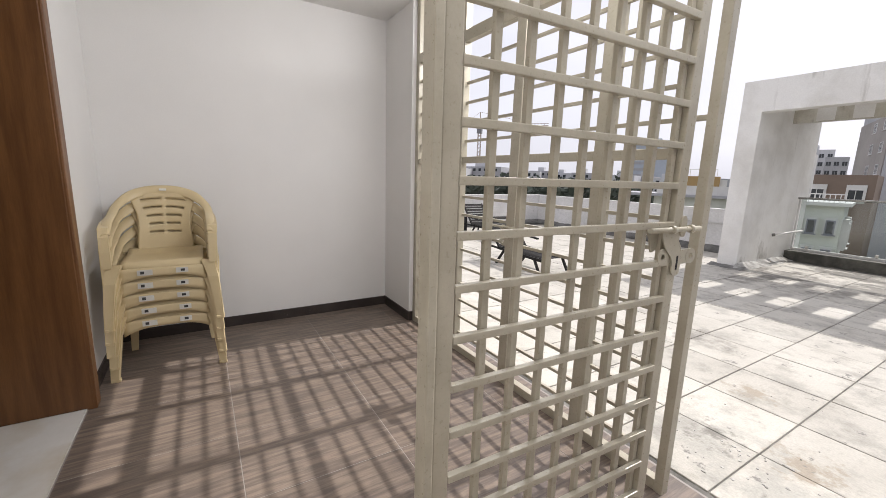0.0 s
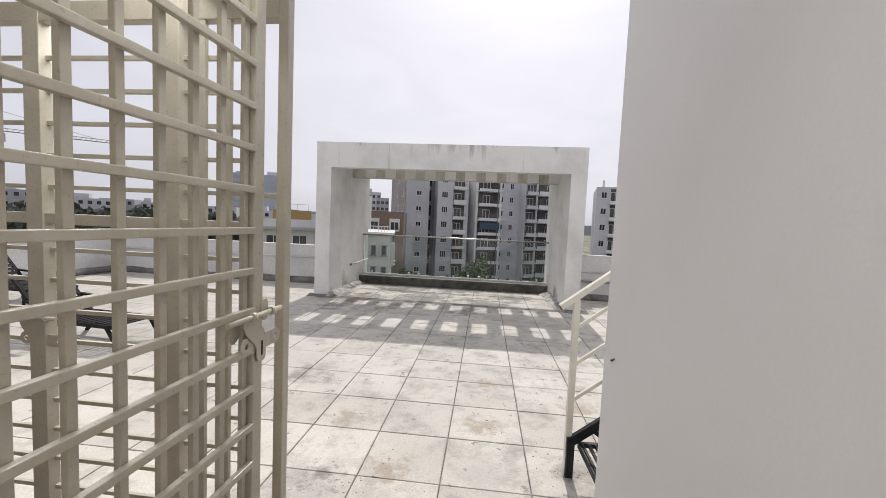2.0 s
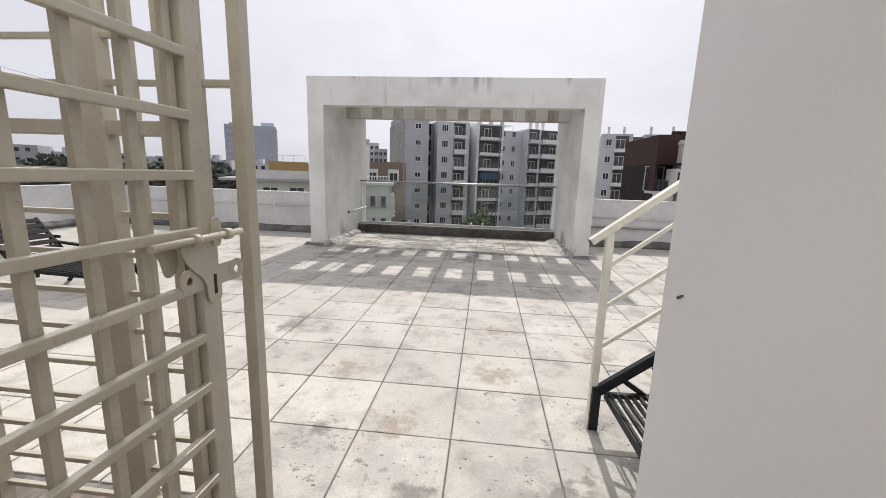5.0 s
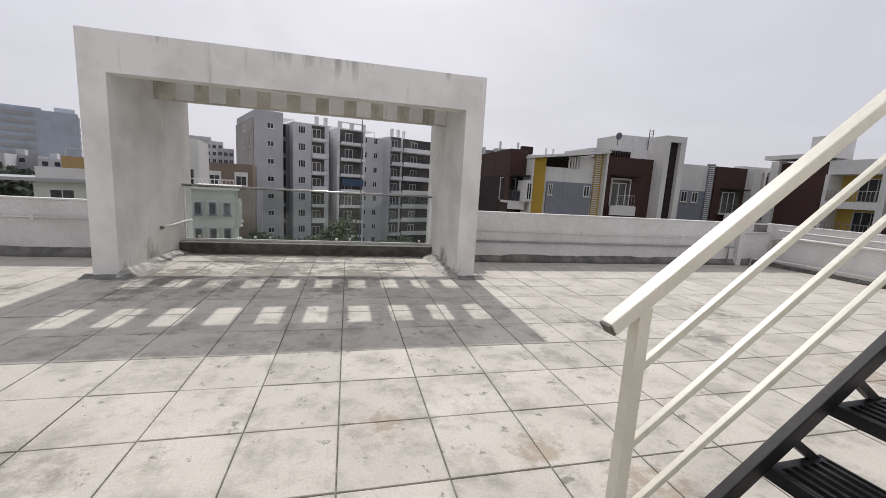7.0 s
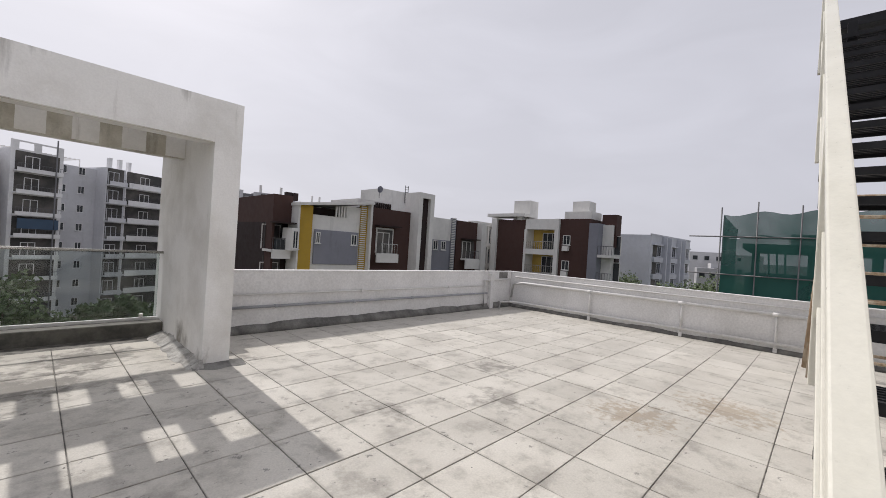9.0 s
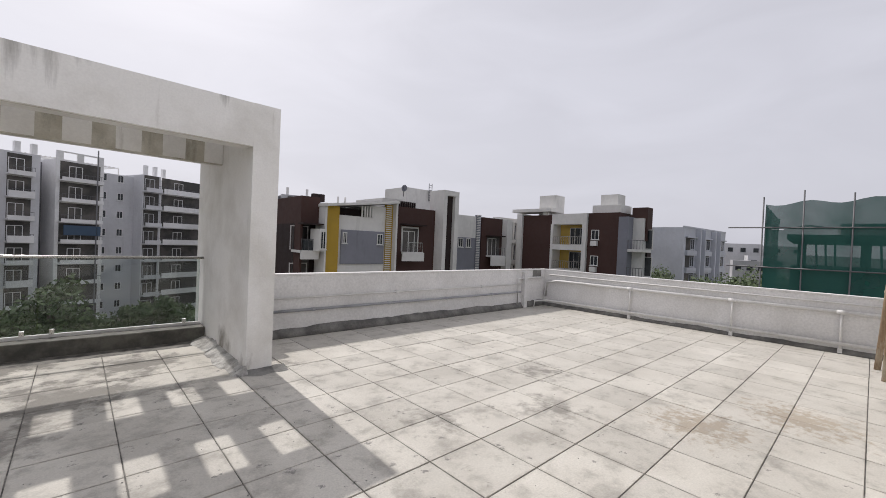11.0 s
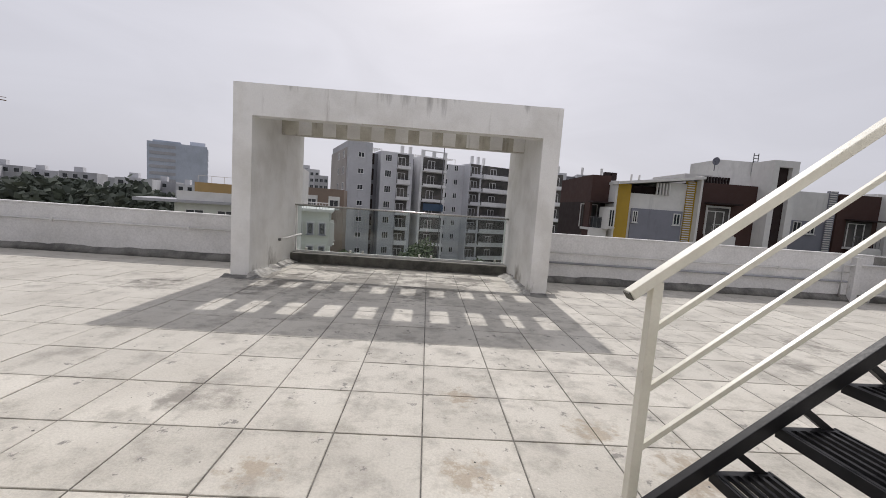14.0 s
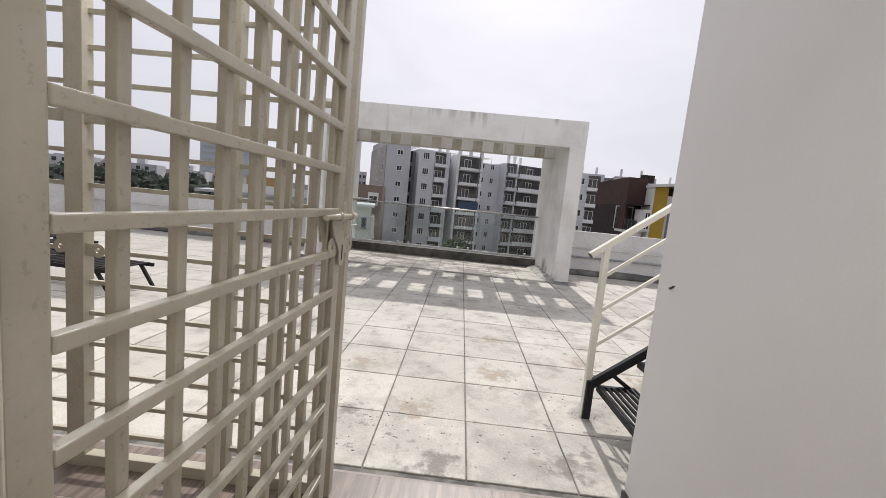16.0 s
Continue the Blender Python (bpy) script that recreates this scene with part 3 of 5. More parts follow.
pipe_run("conduit_pipe", "grey conduit pipe clipped to the parapet", [(2.4, yp, 0.47), (10.0, yp, 0.47), (10.02, yp, 0.47)], 0.026, GREY_PIPE, [(3.6, yp, 0.47), (5.3, yp, 0.47), (7.0, yp, 0.47), (8.7, yp, 0.47)])
pipe_run("riser_pipe", "white riser pipe against a small plaster pier", [(9.85, yp - 0.02, 0.12), (9.85, yp - 0.02, 0.86), (10.35, yp - 0.02, 0.88), (11.1, yp, 0.88)], 0.028, PVC)
pier = part("plaster_pier", box(10.1, 10.25, Y_NORTH - 0.12, Y_NORTH, 0.0, 1.06, None, 0.01), PARAPET)
tagged(pier, "small white plaster pier on the parapet", "pier", kind="structure")
patch = part("cement_patch", box(10.65, 11.1, Y_NORTH - 0.006, Y_NORTH + 0.05, 0.9, 1.14), CEMENT)
tagged(patch, "bare grey cement patch on the parapet", "patch", kind="structure")
xp = X_EAST - 0.06
pipe_run("main_pipe", "thick white water pipe on stub legs along the parapet", [(xp, -1.2, 0.80), (xp, 6.6, 0.80), (xp, 6.95, 0.72), (xp, 7.0, 0.3)], 0.036, PVC)
pipe_run("upper_pipe", "thin white pipe high on the parapet", [(X_EAST - 0.03, -1.2, 0.97), (X_EAST - 0.03, 6.9, 0.97)], 0.016, PVC)
pipe_run("lower_pipe", "white pipe low on the parapet", [(xp - 0.03, -1.2, 0.20), (xp - 0.03, 6.4, 0.17), (xp - 0.3, 6.75, 0.2), (10.35, 6.78, 0.22), (10.3, 6.78, 0.02)], 0.03, PVC)
for yy in (0.4, 2.15, 4.4):
    t = thing("pipe_leg", "white pipe leg standing under the main pipe", "pipe leg", "legs of the main pipe")
    part("leg", tube([(xp - 0.01, yy, 0.09), (xp - 0.01, yy, 0.79)], 0.024), PVC, t)
    part("foot", box(xp - 0.035, xp + 0.02, yy - 0.035, yy + 0.035, 0.0, 0.1, None, 0.01), PARAPET, t)
    part("collar", tube([(xp - 0.01, yy - 0.07, 0.80), (xp - 0.01, yy + 0.07, 0.80)], 0.044), PVC, t)

wing = part("spout_shell", box(2.3, 2.75, Y_NORTH - 0.25, Y_NORTH + 0.1, 1.2, 1.24, None, 0.01), PVC)
wing.data.transform(Matrix.Translation((2.3, 7, 1.2)) @ Matrix.Rotation(radians(10), 4, "Y") @ Matrix.Translation((-2.3, -7, -1.2)))
tagged(wing, "white curved rainwater spout on the parapet top", "spout")

# ---- gate leaf and grille ----
LEAF_X = -0.689
RAIL_Z, RAIL_STEP = 1.439, 0.1522
gate = thing("grille_gate", "cream painted steel bar gate standing open beside the passage", "gate",
             at=Matrix.Translation((LEAF_X, -2.86, 0)) @ Matrix.Rotation(radians(-2.0), 4, "Z") @ Matrix.Translation((-LEAF_X, 2.86, 0)))
part("hinge_post", box(LEAF_X - 0.035, LEAF_X + 0.03, -2.9, -2.872, 0.012, 3.26, None, 0.004), CREAM, gate)
part("hinge_stile", box(LEAF_X - 0.03, LEAF_X + 0.02, -2.868, -2.812, 0.03, 2.72, None, 0.004), CREAM, gate)
part("latch_stile", box(LEAF_X - 0.032, LEAF_X + 0.018, -1.81, -1.752, 0.03, 2.72, None, 0.004), CREAM, gate)
part("top_rail", box(LEAF_X - 0.03, LEAF_X + 0.02, -2.812, -1.81, 2.67, 2.72, None, 0.004), CREAM, gate)
part("bottom_rail", box(LEAF_X - 0.03, LEAF_X + 0.02, -2.812, -1.81, 0.03, 0.08, None, 0.004), CREAM, gate)
bar = box(-0.021, -0.001, -0.0125, 0.0125, 0.08, 2.67, None, 0.003)
first = part("upright", bar, CREAM, gate)
first.matrix_basis = pose(LEAF_X, -2.69, 0)
for k in range(1, 8):
    share("upright", first.data, gate, LEAF_X, -2.69 + 0.1225 * k)
cross = part("crossbar", box(0.0, 0.022, -2.812, -1.808, -0.0125, 0.0125, None, 0.003), CREAM, gate)
cross.matrix_basis = pose(LEAF_X, 0, RAIL_Z)
for k in range(-8, 8):
    if k:
        share("crossbar", cross.data, gate, LEAF_X, 0, RAIL_Z + k * RAIL_STEP)


def plate(outline, x0, x1, rounds=2):
    """A flat plate in the y-z plane with a softened outline."""
    for _ in range(rounds):
        outline = [p for (a, b), (c, d) in zip(outline, outline[1:] + outline[:1]) for p in ((a * 0.75 + c * 0.25, b * 0.75 + d * 0.25), (a * 0.25 + c * 0.75, b * 0.25 + d * 0.75))]
    bm = bmesh.new()
    front = [bm.verts.new((x1, *p)) for p in outline]
    back = [bm.verts.new((x0, *p)) for p in outline]
    bm.faces.new(front)
    bm.faces.new(back[::-1])
    for i in range(len(outline)):
        j = (i + 1) % len(outline)
        bm.faces.new((front[i], back[i], back[j], front[j]))
    bmesh.ops.recalc_face_normals(bm, faces=bm.faces[:])
    return bm


def eye_tab(y, z, x0, x1, tail):
    """A tab with a padlock hole at its rounded end and a tail that runs to the stile."""
    bm = bmesh.new()
    sides = []
    for x in (x0, x1):
        turns = [k * math.tau / 20 for k in range(20)]
        sides.append(([bm.verts.new((x, y + 0.034 * math.cos(a), z + 0.033 * math.sin(a))) for a in turns], [bm.verts.new((x, y + 0.012 * math.cos(a), z + 0.012 * math.sin(a))) for a in turns]))
    (r0, h0), (r1, h1) = sides
    for k in range(20):
        j = (k + 1) % 20
        bm.faces.new((r0[k], r0[j], h0[j], h0[k]))
        bm.faces.new((r1[k], h1[k], h1[j], r1[j]))
        bm.faces.new((r0[k], r1[k], r1[j], r0[j]))
        bm.faces.new((h0[k], h0[j], h1[j], h1[k]))
    y0, y1 = sorted((y + math.copysign(0.016, tail - y), tail))
    box(x0 + 0.001, x1 - 0.001, y0, y1, z - 0.03, z + 0.03, bm)
    bmesh.ops.recalc_face_normals(bm, faces=bm.faces[:])
    return bm


def latch(parent, x, y, z, turn):
    """A sliding bolt with its hanging hasp and two padlock tabs."""
    m = pose(x, y, z, 0, 0, turn)
    def put(name, bm, label="", mat=CREAM):
        bm.transform(m)
        return part(name, bm, mat, parent, label)
    put("bolt", tube([(0, -0.2, 0), (0, 0.125, 0)], 0.010), "sliding bolt")
    for yy in (-0.06, 0.062):
        put("bolt_keeper", tube([(0, yy - 0.01, 0), (0, yy + 0.01, 0)], 0.0165))
    put("hasp", plate([(-0.1, 0.002), (-0.02, 0.002), (-0.012, -0.035), (0.035, -0.07), (0.042, -0.175), (0.03, -0.192), (0.0, -0.192), (-0.015, -0.175), (-0.018, -0.12), (-0.075, -0.075), (-0.1, -0.03)], -0.016, -0.011))
    # black inlay paints a dark slot onto the hasp; no hole is cut
    put("hasp_slot", box(-0.0115, -0.0102, 0.008, 0.02, -0.168, -0.11, None, 0.0005), "", BLACK)
    put("padlock_tab", eye_tab(0.118, -0.118, -0.022, -0.017, 0.03))
    put("padlock_tab", eye_tab(-0.07, -0.112, -0.0235, -0.0185, 0.012))
    put("strike_plate", plate([(0.022, 0.05), (0.062, 0.05), (0.062, -0.035), (0.022, -0.035)], -0.023, -0.017))
    put("back_plate", plate([(-0.155, 0.0), (-0.085, 0.0), (-0.07, -0.04), (-0.08, -0.085), (-0.115, -0.1), (-0.125, -0.045)], -0.052, -0.046))


latch(gate, LEAF_X + 0.042, -1.788, RAIL_Z - 0.015, 0)

GY = -1.45
grille = thing("fixed_grille", "cream painted steel grille screening the sit-out from the terrace", "grille")
for x, w in ((-3.5, 0.06), (-2.71, 0.08), (-1.99, 0.09), (-1.265, 0.095)):
    part("post", box(x - w / 2, x + w / 2, GY - 0.03, GY + 0.03, 0.012, 3.26, None, 0.004), CREAM, grille)
part("post", box(-0.735, -0.69, GY - 0.028, GY + 0.028, 0.012, 3.26, None, 0.004), CREAM, grille)
part("top_rail", box(-3.53, -0.735, GY - 0.028, GY + 0.028, 2.68, 2.77, None, 0.004), CREAM, grille)
part("bottom_rail", box(-3.47, -0.735, GY - 0.026, GY + 0.026, 0.014, 0.075, None, 0.004), CREAM, grille)
part("middle_rail", box(-3.47, -0.882, GY - 0.02, GY + 0.014, 1.712, 1.766, None, 0.004), CREAM, grille)
for x in (-1.11, -0.985, -0.86):
    part("upright", box(x - 0.02, x + 0.02, GY - 0.026, GY - 0.001, 0.075, 2.68, None, 0.003), CREAM, grille)
part("short_rail", box(-0.84, -0.73, GY - 0.02, GY + 0.005, 1.88, 1.905, None, 0.003), CREAM, grille)
for k in range(4):
    part("upright", box(-3.37 + 0.145 * k, -3.35 + 0.145 * k, GY - 0.022, GY - 0.002, 0.075, 2.68), CREAM, grille)
gbar = part("crossbar", box(-3.47, -0.882, 0.0, 0.02, -0.0105, 0.0105, None, 0.002), CREAM, grille)
gbar.matrix_basis = pose(0, GY, 1.584)
for k in range(-9, 7):
    z = 1.584 + k * 0.156
    if k and abs(z - 1.74) > 0.06:
        share("crossbar", gbar.data, grille, 0, GY, z)
latch(grille, -2.0, GY - 0.036, 1.24, -90)

# ---- steel stair ----
SY0, SY1, SLOPE = -0.36, -1.15, 0.76
STEPS = 19
stair = thing("steel_stair", "steel stair with black grated treads and ivory handrail", "stair",
              at=Matrix.Translation((0.79, -0.35, 0)) @ Matrix.Rotation(radians(2.2), 4, "Z") @ Matrix.Translation((-0.79, 0.35, 0)))


def on_line(x, z0=0.33, x0=0.94):
    return z0 + SLOPE * (x - x0)


X_TOP = 6.5
for y in (SY0, SY1):
    part("stringer", beam((0.90, y, on_line(0.90) - 0.045), (X_TOP, y, on_line(X_TOP) - 0.045), 0.04, 0.062, None, 0.004), BLACK, stair)
    part("stringer_foot", box(0.885, 0.94, y - 0.024, y + 0.024, 0.0, 0.30, None, 0.004), BLACK, stair)
tread_bm = bmesh.new()
box(0, 0.27, SY1, SY1 + 0.03, -0.03, 0.0, tread_bm)
for k in range(6):
    x = 0.012 + k * 0.046
    box(x, x + 0.017, SY1 + 0.03, SY0 - 0.03, -0.02, 0.0, tread_bm)
box(0, 0.27, SY0 - 0.03, SY0, -0.03, 0.0, tread_bm)
box(-0.006, 0.004, SY1, SY0, -0.045, 0.002, tread_bm)
box(0.27, 0.28, SY1, SY0, -0.045, 0.002, tread_bm)
tread = part("tread", tread_bm, BLACK, stair, "black grated steel tread")
tread.matrix_basis = pose(0.97, 0, 0.27)
for k in range(1, STEPS + 1):
    share("tread", tread.data, stair, 0.97 + 0.278 * k, 0, 0.27 + 0.278 * SLOPE * k)
for k in range(0, STEPS + 1):
    for y in (SY0 - 0.0, SY1):
        x = 0.97 + 0.278 * k
        z = 0.27 + 0.278 * SLOPE * k
        part("tread_bracket", beam((x + 0.26, y, z - 0.02), (x + 0.10, y, on_line(x + 0.1) - 0.07), 0.03, 0.03), BLACK, stair)


def rail_z(x):
    return 1.245 + SLOPE * (x - 0.80)


def balustrade(y):
    part("handrail", beam((0.79, y, rail_z(0.79)), (X_TOP, y, rail_z(X_TOP)), 0.052, 0.042, None, 0.005), IVORY, stair, "ivory painted handrail")
    # solid dark cap paints the hollow, rusty rail end's inner shade
    part("rail_end", beam((0.784, y, rail_z(0.784)), (0.7895, y, rail_z(0.7895)), 0.046, 0.036), KERB, stair)
    for n, x in enumerate((0.90, 2.31, 3.72, 5.13)):
        foot = 0.0 if n == 0 else on_line(x) - 0.02
        part("post", box(x - 0.022, x + 0.022, y - 0.022, y + 0.022, foot, rail_z(x) - 0.02, None, 0.004), IVORY, stair, "ivory painted post")
    for drop in (0.235, 0.50, 0.765):
        part("rail", beam((0.915, y, rail_z(0.915) - drop), (X_TOP, y, rail_z(X_TOP) - drop), 0.022, 0.024, None, 0.003), IVORY, stair, "ivory painted rail")


balustrade(SY0 + 0.02)
ZT = on_line(X_TOP)
part("landing_frame", box(X_TOP, 7.8, SY1 - 0.02, SY0 + 0.02, ZT - 0.1, ZT, None, 0.004), BLACK, stair)
for x, y0 in ((6.39, -0.585), (7.72, -0.62)):
    for y in (y0, y0 - 0.62):
        part("leg", box(x - 0.04, x + 0.04, y - 0.04, y + 0.04, 0.0, ZT - 0.1, None, 0.004), BLACK, stair, "black steel leg")
part("leg", box(2.32, 2.38, SY1 - 0.03, SY1 + 0.03, 0.0, on_line(2.35) - 0.08, None, 0.004), BLACK, stair, "black steel leg")


# ---- loose things ----
def ribbon(points, widths, thick, across, bm=None):
    """A flat strip along points; widths along the direction 'across', a thickness normal to it."""
    bm = bm or bmesh.new()
    pts = [Vector(p) for p in points]
    across = Vector(across).normalized()
    rings = []
    for i, p in enumerate(pts):
        d = (pts[min(i + 1, len(pts) - 1)] - pts[max(i - 1, 0)]).normalized()
        n = d.cross(across).normalized()
        w = widths[i] / 2
        rings.append([bm.verts.new(p + across * a + n * b) for a, b in ((-w, -thick / 2), (w, -thick / 2), (w, thick / 2), (-w, thick / 2))])
    for a, b in zip(rings, rings[1:]):
        for k in range(4):
            bm.faces.new((a[k], a[(k + 1) % 4], b[(k + 1) % 4], b[k]))
    bm.faces.new(rings[0][::-1])
    bm.faces.new(rings[-1])
    bmesh.ops.recalc_face_normals(bm, faces=bm.faces[:])
    return bm


def sheet_of(fn, nu, nv, thick, skip=lambda u, v: False):
    """A curved panel from fn(u, v), with cells left open where skip says so."""
    bm = bmesh.new()
    grid = [[bm.verts.new(fn(i / nu, j / nv)) for j in range(nv + 1)] for i in range(nu + 1)]
    for i in range(nu):
        for j in range(nv):
            if not skip(i, j):
                bm.faces.new((grid[i][j], grid[i + 1][j], grid[i + 1][j + 1], grid[i][j + 1])).smooth = True
    loose = [v for v in bm.verts if not v.link_faces]
    bmesh.ops.delete(bm, geom=loose, context="VERTS")
    bmesh.ops.recalc_face_normals(bm, faces=bm.faces[:])
    bmesh.ops.solidify(bm, geom=bm.faces[:], thickness=thick)
    return bm


def plastic_chair():
    t = thing("plastic_chair", "beige moulded plastic armchair in a stack of five", "chair", "stacked plastic chairs")

    def seat(u, v):
        x, y = -0.21 + 0.45 * u, -0.225 + 0.45 * v
        dip = -0.018 * math.cos((v - 0.5) * math.pi) * math.sin(min(u * 1.1, 1) * math.pi)
        lip = -0.05 * max(0, (u - 0.86) / 0.14) ** 2
        rear = 0.025 * max(0, (0.2 - u) / 0.2)
        return (x - 0.012 * max(0, (u - 0.9) / 0.1), y, 0.425 + dip + lip + rear)

    part("seat", sheet_of(seat, 16, 14, 0.006), CHAIR, t)
    part("apron", sheet_of(lambda u, v: (0.235 + 0.006 * u, -0.24 + 0.48 * v, 0.385 - (0.055 + 0.05 * abs(2 * v - 1) ** 3) * u + 0.0), 3, 14, 0.005), CHAIR, t)

    def back(u, v):
        s = 2 * u - 1
        z = 0.435 + (0.852 - 0.03 * s * s - 0.435) * v
        wide = 0.158 + 0.012 * math.cos(v * 5.0) + 0.05 * v ** 2.5
        return (-0.205 - 0.095 * v + 0.03 * s * s * (0.4 + 0.6 * v), s * wide, z)

    rows = {8, 12, 16, 20, 24}
    part("backrest", sheet_of(back, 30, 28, 0.006, lambda i, j: j in rows and (4 + (24 - j) // 6 <= i <= 13 or 16 <= i <= 25 - (24 - j) // 6)), CHAIR, t)

    outer = [(0.215, 0.303, 0.60), (0.10, 0.31, 0.665), (-0.08, 0.308, 0.705), (-0.19, 0.288, 0.765), (-0.265, 0.215, 0.845), (-0.302, 0.11, 0.887), (-0.308, 0.0, 0.897)]
    inner = [(0.21, 0.255, 0.605), (0.10, 0.252, 0.672), (-0.07, 0.25, 0.71), (-0.175, 0.235, 0.75), (-0.25, 0.17, 0.795), (-0.288, 0.09, 0.822), (-0.293, 0.0, 0.828)]

    def along(line, k):
        """A smooth point on the half loop at k from 0 to 1."""
        n = len(line) - 1
        g = min(int(k * n), n - 1)
        f = k * n - g
        a, b, c, d = (Vector(line[min(max(g + q, 0), n)]) for q in (-1, 0, 1, 2))
        if g + 2 > n:
            d = Vector((line[n - 1][0], -line[n - 1][1], line[n - 1][2]))
        return 0.5 * (2 * b + (c - a) * f + (2 * a - 5 * b + 4 * c - d) * f * f + (3 * b - a - 3 * c + d) * f ** 3)

    def rim(u, v):
        side = 1 if u <= 0.5 else -1
        k = 2 * u if u <= 0.5 else 2 - 2 * u
        p = along(outer, k).lerp(along(inner, k), v)
        swell = 0.012 * math.sin(v * math.pi)
        return (p.x + swell * k, side * p.y, p.z + swell * (1 - k))

    part("top_rim", sheet_of(rim, 48, 6, 0.007), CHAIR, t)
    part("emblem", box(-0.004, 0.004, -0.022, 0.022, -0.008, 0.008, None, 0.002), STICKER, t).matrix_basis = pose(-0.288, 0, 0.866, 0, -14, 0)
    for s in (-1, 1):
        part("armrest", ribbon([(-0.215, s * 0.272, 0.735), (-0.16, s * 0.287, 0.70), (-0.05, s * 0.295, 0.675), (0.08, s * 0.297, 0.662), (0.17, s * 0.295, 0.64), (0.215, s * 0.29, 0.59), (0.235, s * 0.286, 0.50), (0.25, s * 0.284, 0.40)],
                               [0.03, 0.042, 0.05, 0.052, 0.052, 0.05, 0.05, 0.05], 0.016, (0.12, 1, 0.05)), CHAIR, t)
        part("leg", ribbon([(0.225, s * 0.25, 0.415), (0.255, s * 0.278, 0.30), (0.268, s * 0.295, 0.12), (0.275, s * 0.305, 0.0)], [0.075, 0.062, 0.05, 0.042], 0.03, (0.2, 1, 0)), CHAIR, t)
        part("leg", ribbon([(-0.20, s * 0.222, 0.43), (-0.235, s * 0.242, 0.26), (-0.27, s * 0.26, 0.0)], [0.07, 0.055, 0.04], 0.03, (0, 1, 0)), CHAIR, t)
        part("foot_rib", box(-0.02, 0.018, -0.024, 0.024, 0.0, 0.02, None, 0.003), CHAIR, t).matrix_basis = pose(0.272, s * 0.3, 0.0)
    st = part("sticker", box(0.0, 0.0015, -0.04, 0.04, -0.018, 0.018), STICKER, t, "small white paper sticker")
    st.matrix_basis = pose(0.2475, -0.10, 0.358)
    part("print_bars", box(0.0015, 0.002, -0.024, -0.004, -0.009, 0.009), INK, st)
    st2 = part("sticker", box(0.0, 0.0015, -0.034, 0.034, -0.017, 0.017), STICKER, t, "small yellowed paper sticker")
    st2.matrix_basis = pose(0.2475, 0.10, 0.36)
    part("print_bars", box(0.0015, 0.002, -0.008, 0.015, -0.008, 0.008), INK, st2)
    return t


chair = plastic_chair()
CHAIR_AT = (-3.65, -3.685)
chair.scale = (1.12, 1.16, 1.15)
chair.location = (CHAIR_AT[0], CHAIR_AT[1], 0.016)
for k in range(1, 5):
    copy_thing(chair, pose(CHAIR_AT[0] + 0.006 * k, CHAIR_AT[1] + 0.004 * math.sin(k * 2), 0.016 + 0.1 * k))


def lounger(m):
    t = thing("sun_lounger", "black slatted sun lounger with a raised back", "sun lounger", "loungers on the terrace", at=m)
    for y in (-0.3, 0.3):
        part("side_rail", beam((0.05, y, 0.30), (1.28, y, 0.30), 0.035, 0.045), DARK_WOOD, t)
        part("back_rail", beam((1.26, y, 0.31), (1.78, y, 0.84), 0.035, 0.04), DARK_WOOD, t)
        part("brace", beam((1.6, y, 0.3), (1.56, y, 0.61), 0.025, 0.025), DARK_WOOD, t)
        part("armrest", beam((0.95, y * 1.1, 0.50), (1.5, y * 1.1, 0.53), 0.05, 0.03), DARK_WOOD, t)
        for a, b in (((0.25, y, 0.3), (0.05, y, 0.0)), ((1.1, y, 0.3), (1.35, y, 0.0))):
            part("leg", beam(a, b, 0.03, 0.04), DARK_WOOD, t)
        part("rear_rail", beam((1.28, y, 0.30), (1.9, y, 0.30), 0.03, 0.035), DARK_WOOD, t)
        part("leg", beam((1.85, y, 0.3), (1.9, y, 0.0), 0.03, 0.035), DARK_WOOD, t)
    s = part("slat", box(-0.03, 0.03, -0.29, 0.29, 0, 0.014), DARK_WOOD, t)
    s.matrix_basis = pose(0.12, 0, 0.318)
    for k in range(1, 13):
        share("slat", s.data, t, 0.12 + 0.092 * k, 0, 0.318)
    for k in range(8):
        o = share("slat", s.data, t)
        o.matrix_basis = pose(1.29 + 0.064 * k, 0, 0.352 + 0.0655 * k, 0, -45.5, 0)
    return t


one = lounger(pose(-4.2, 1.52, 0.0, 0, 0, 175))
copy_thing(one, pose(-7.3, 3.1, 0.0, 0, 0, 176))

unit = thing("air_unit", "white outdoor air conditioner unit with a round fan grille", "air conditioner", at=pose(-9.75, 3.1, 0, 0, 0, 75))
part("casing", box(-0.42, 0.42, -0.15, 0.15, 0.42, 1.02, None, 0.015), PVC, unit)
bm = bmesh.new()
for r in (0.06, 0.12, 0.18, 0.235):
    tube([(-0.1 + r * math.cos(k * math.tau / 20), -0.157, 0.72 + r * math.sin(k * math.tau / 20)) for k in range(21)], 0.007, bm, 5)
part("fan_grille", bm, GREY_PIPE, unit)
# flat disc painted dark for the shade behind the fan grille
part("fan_recess", tube([(-0.1, -0.15, 0.72), (-0.1, -0.153, 0.72)], 0.24, sides=24), OPENING_SHADE, unit)
for x in (-0.3, 0.3):
    part("stand", box(x - 0.03, x + 0.03, -0.14, 0.14, 0.0, 0.42), BLACK, unit)


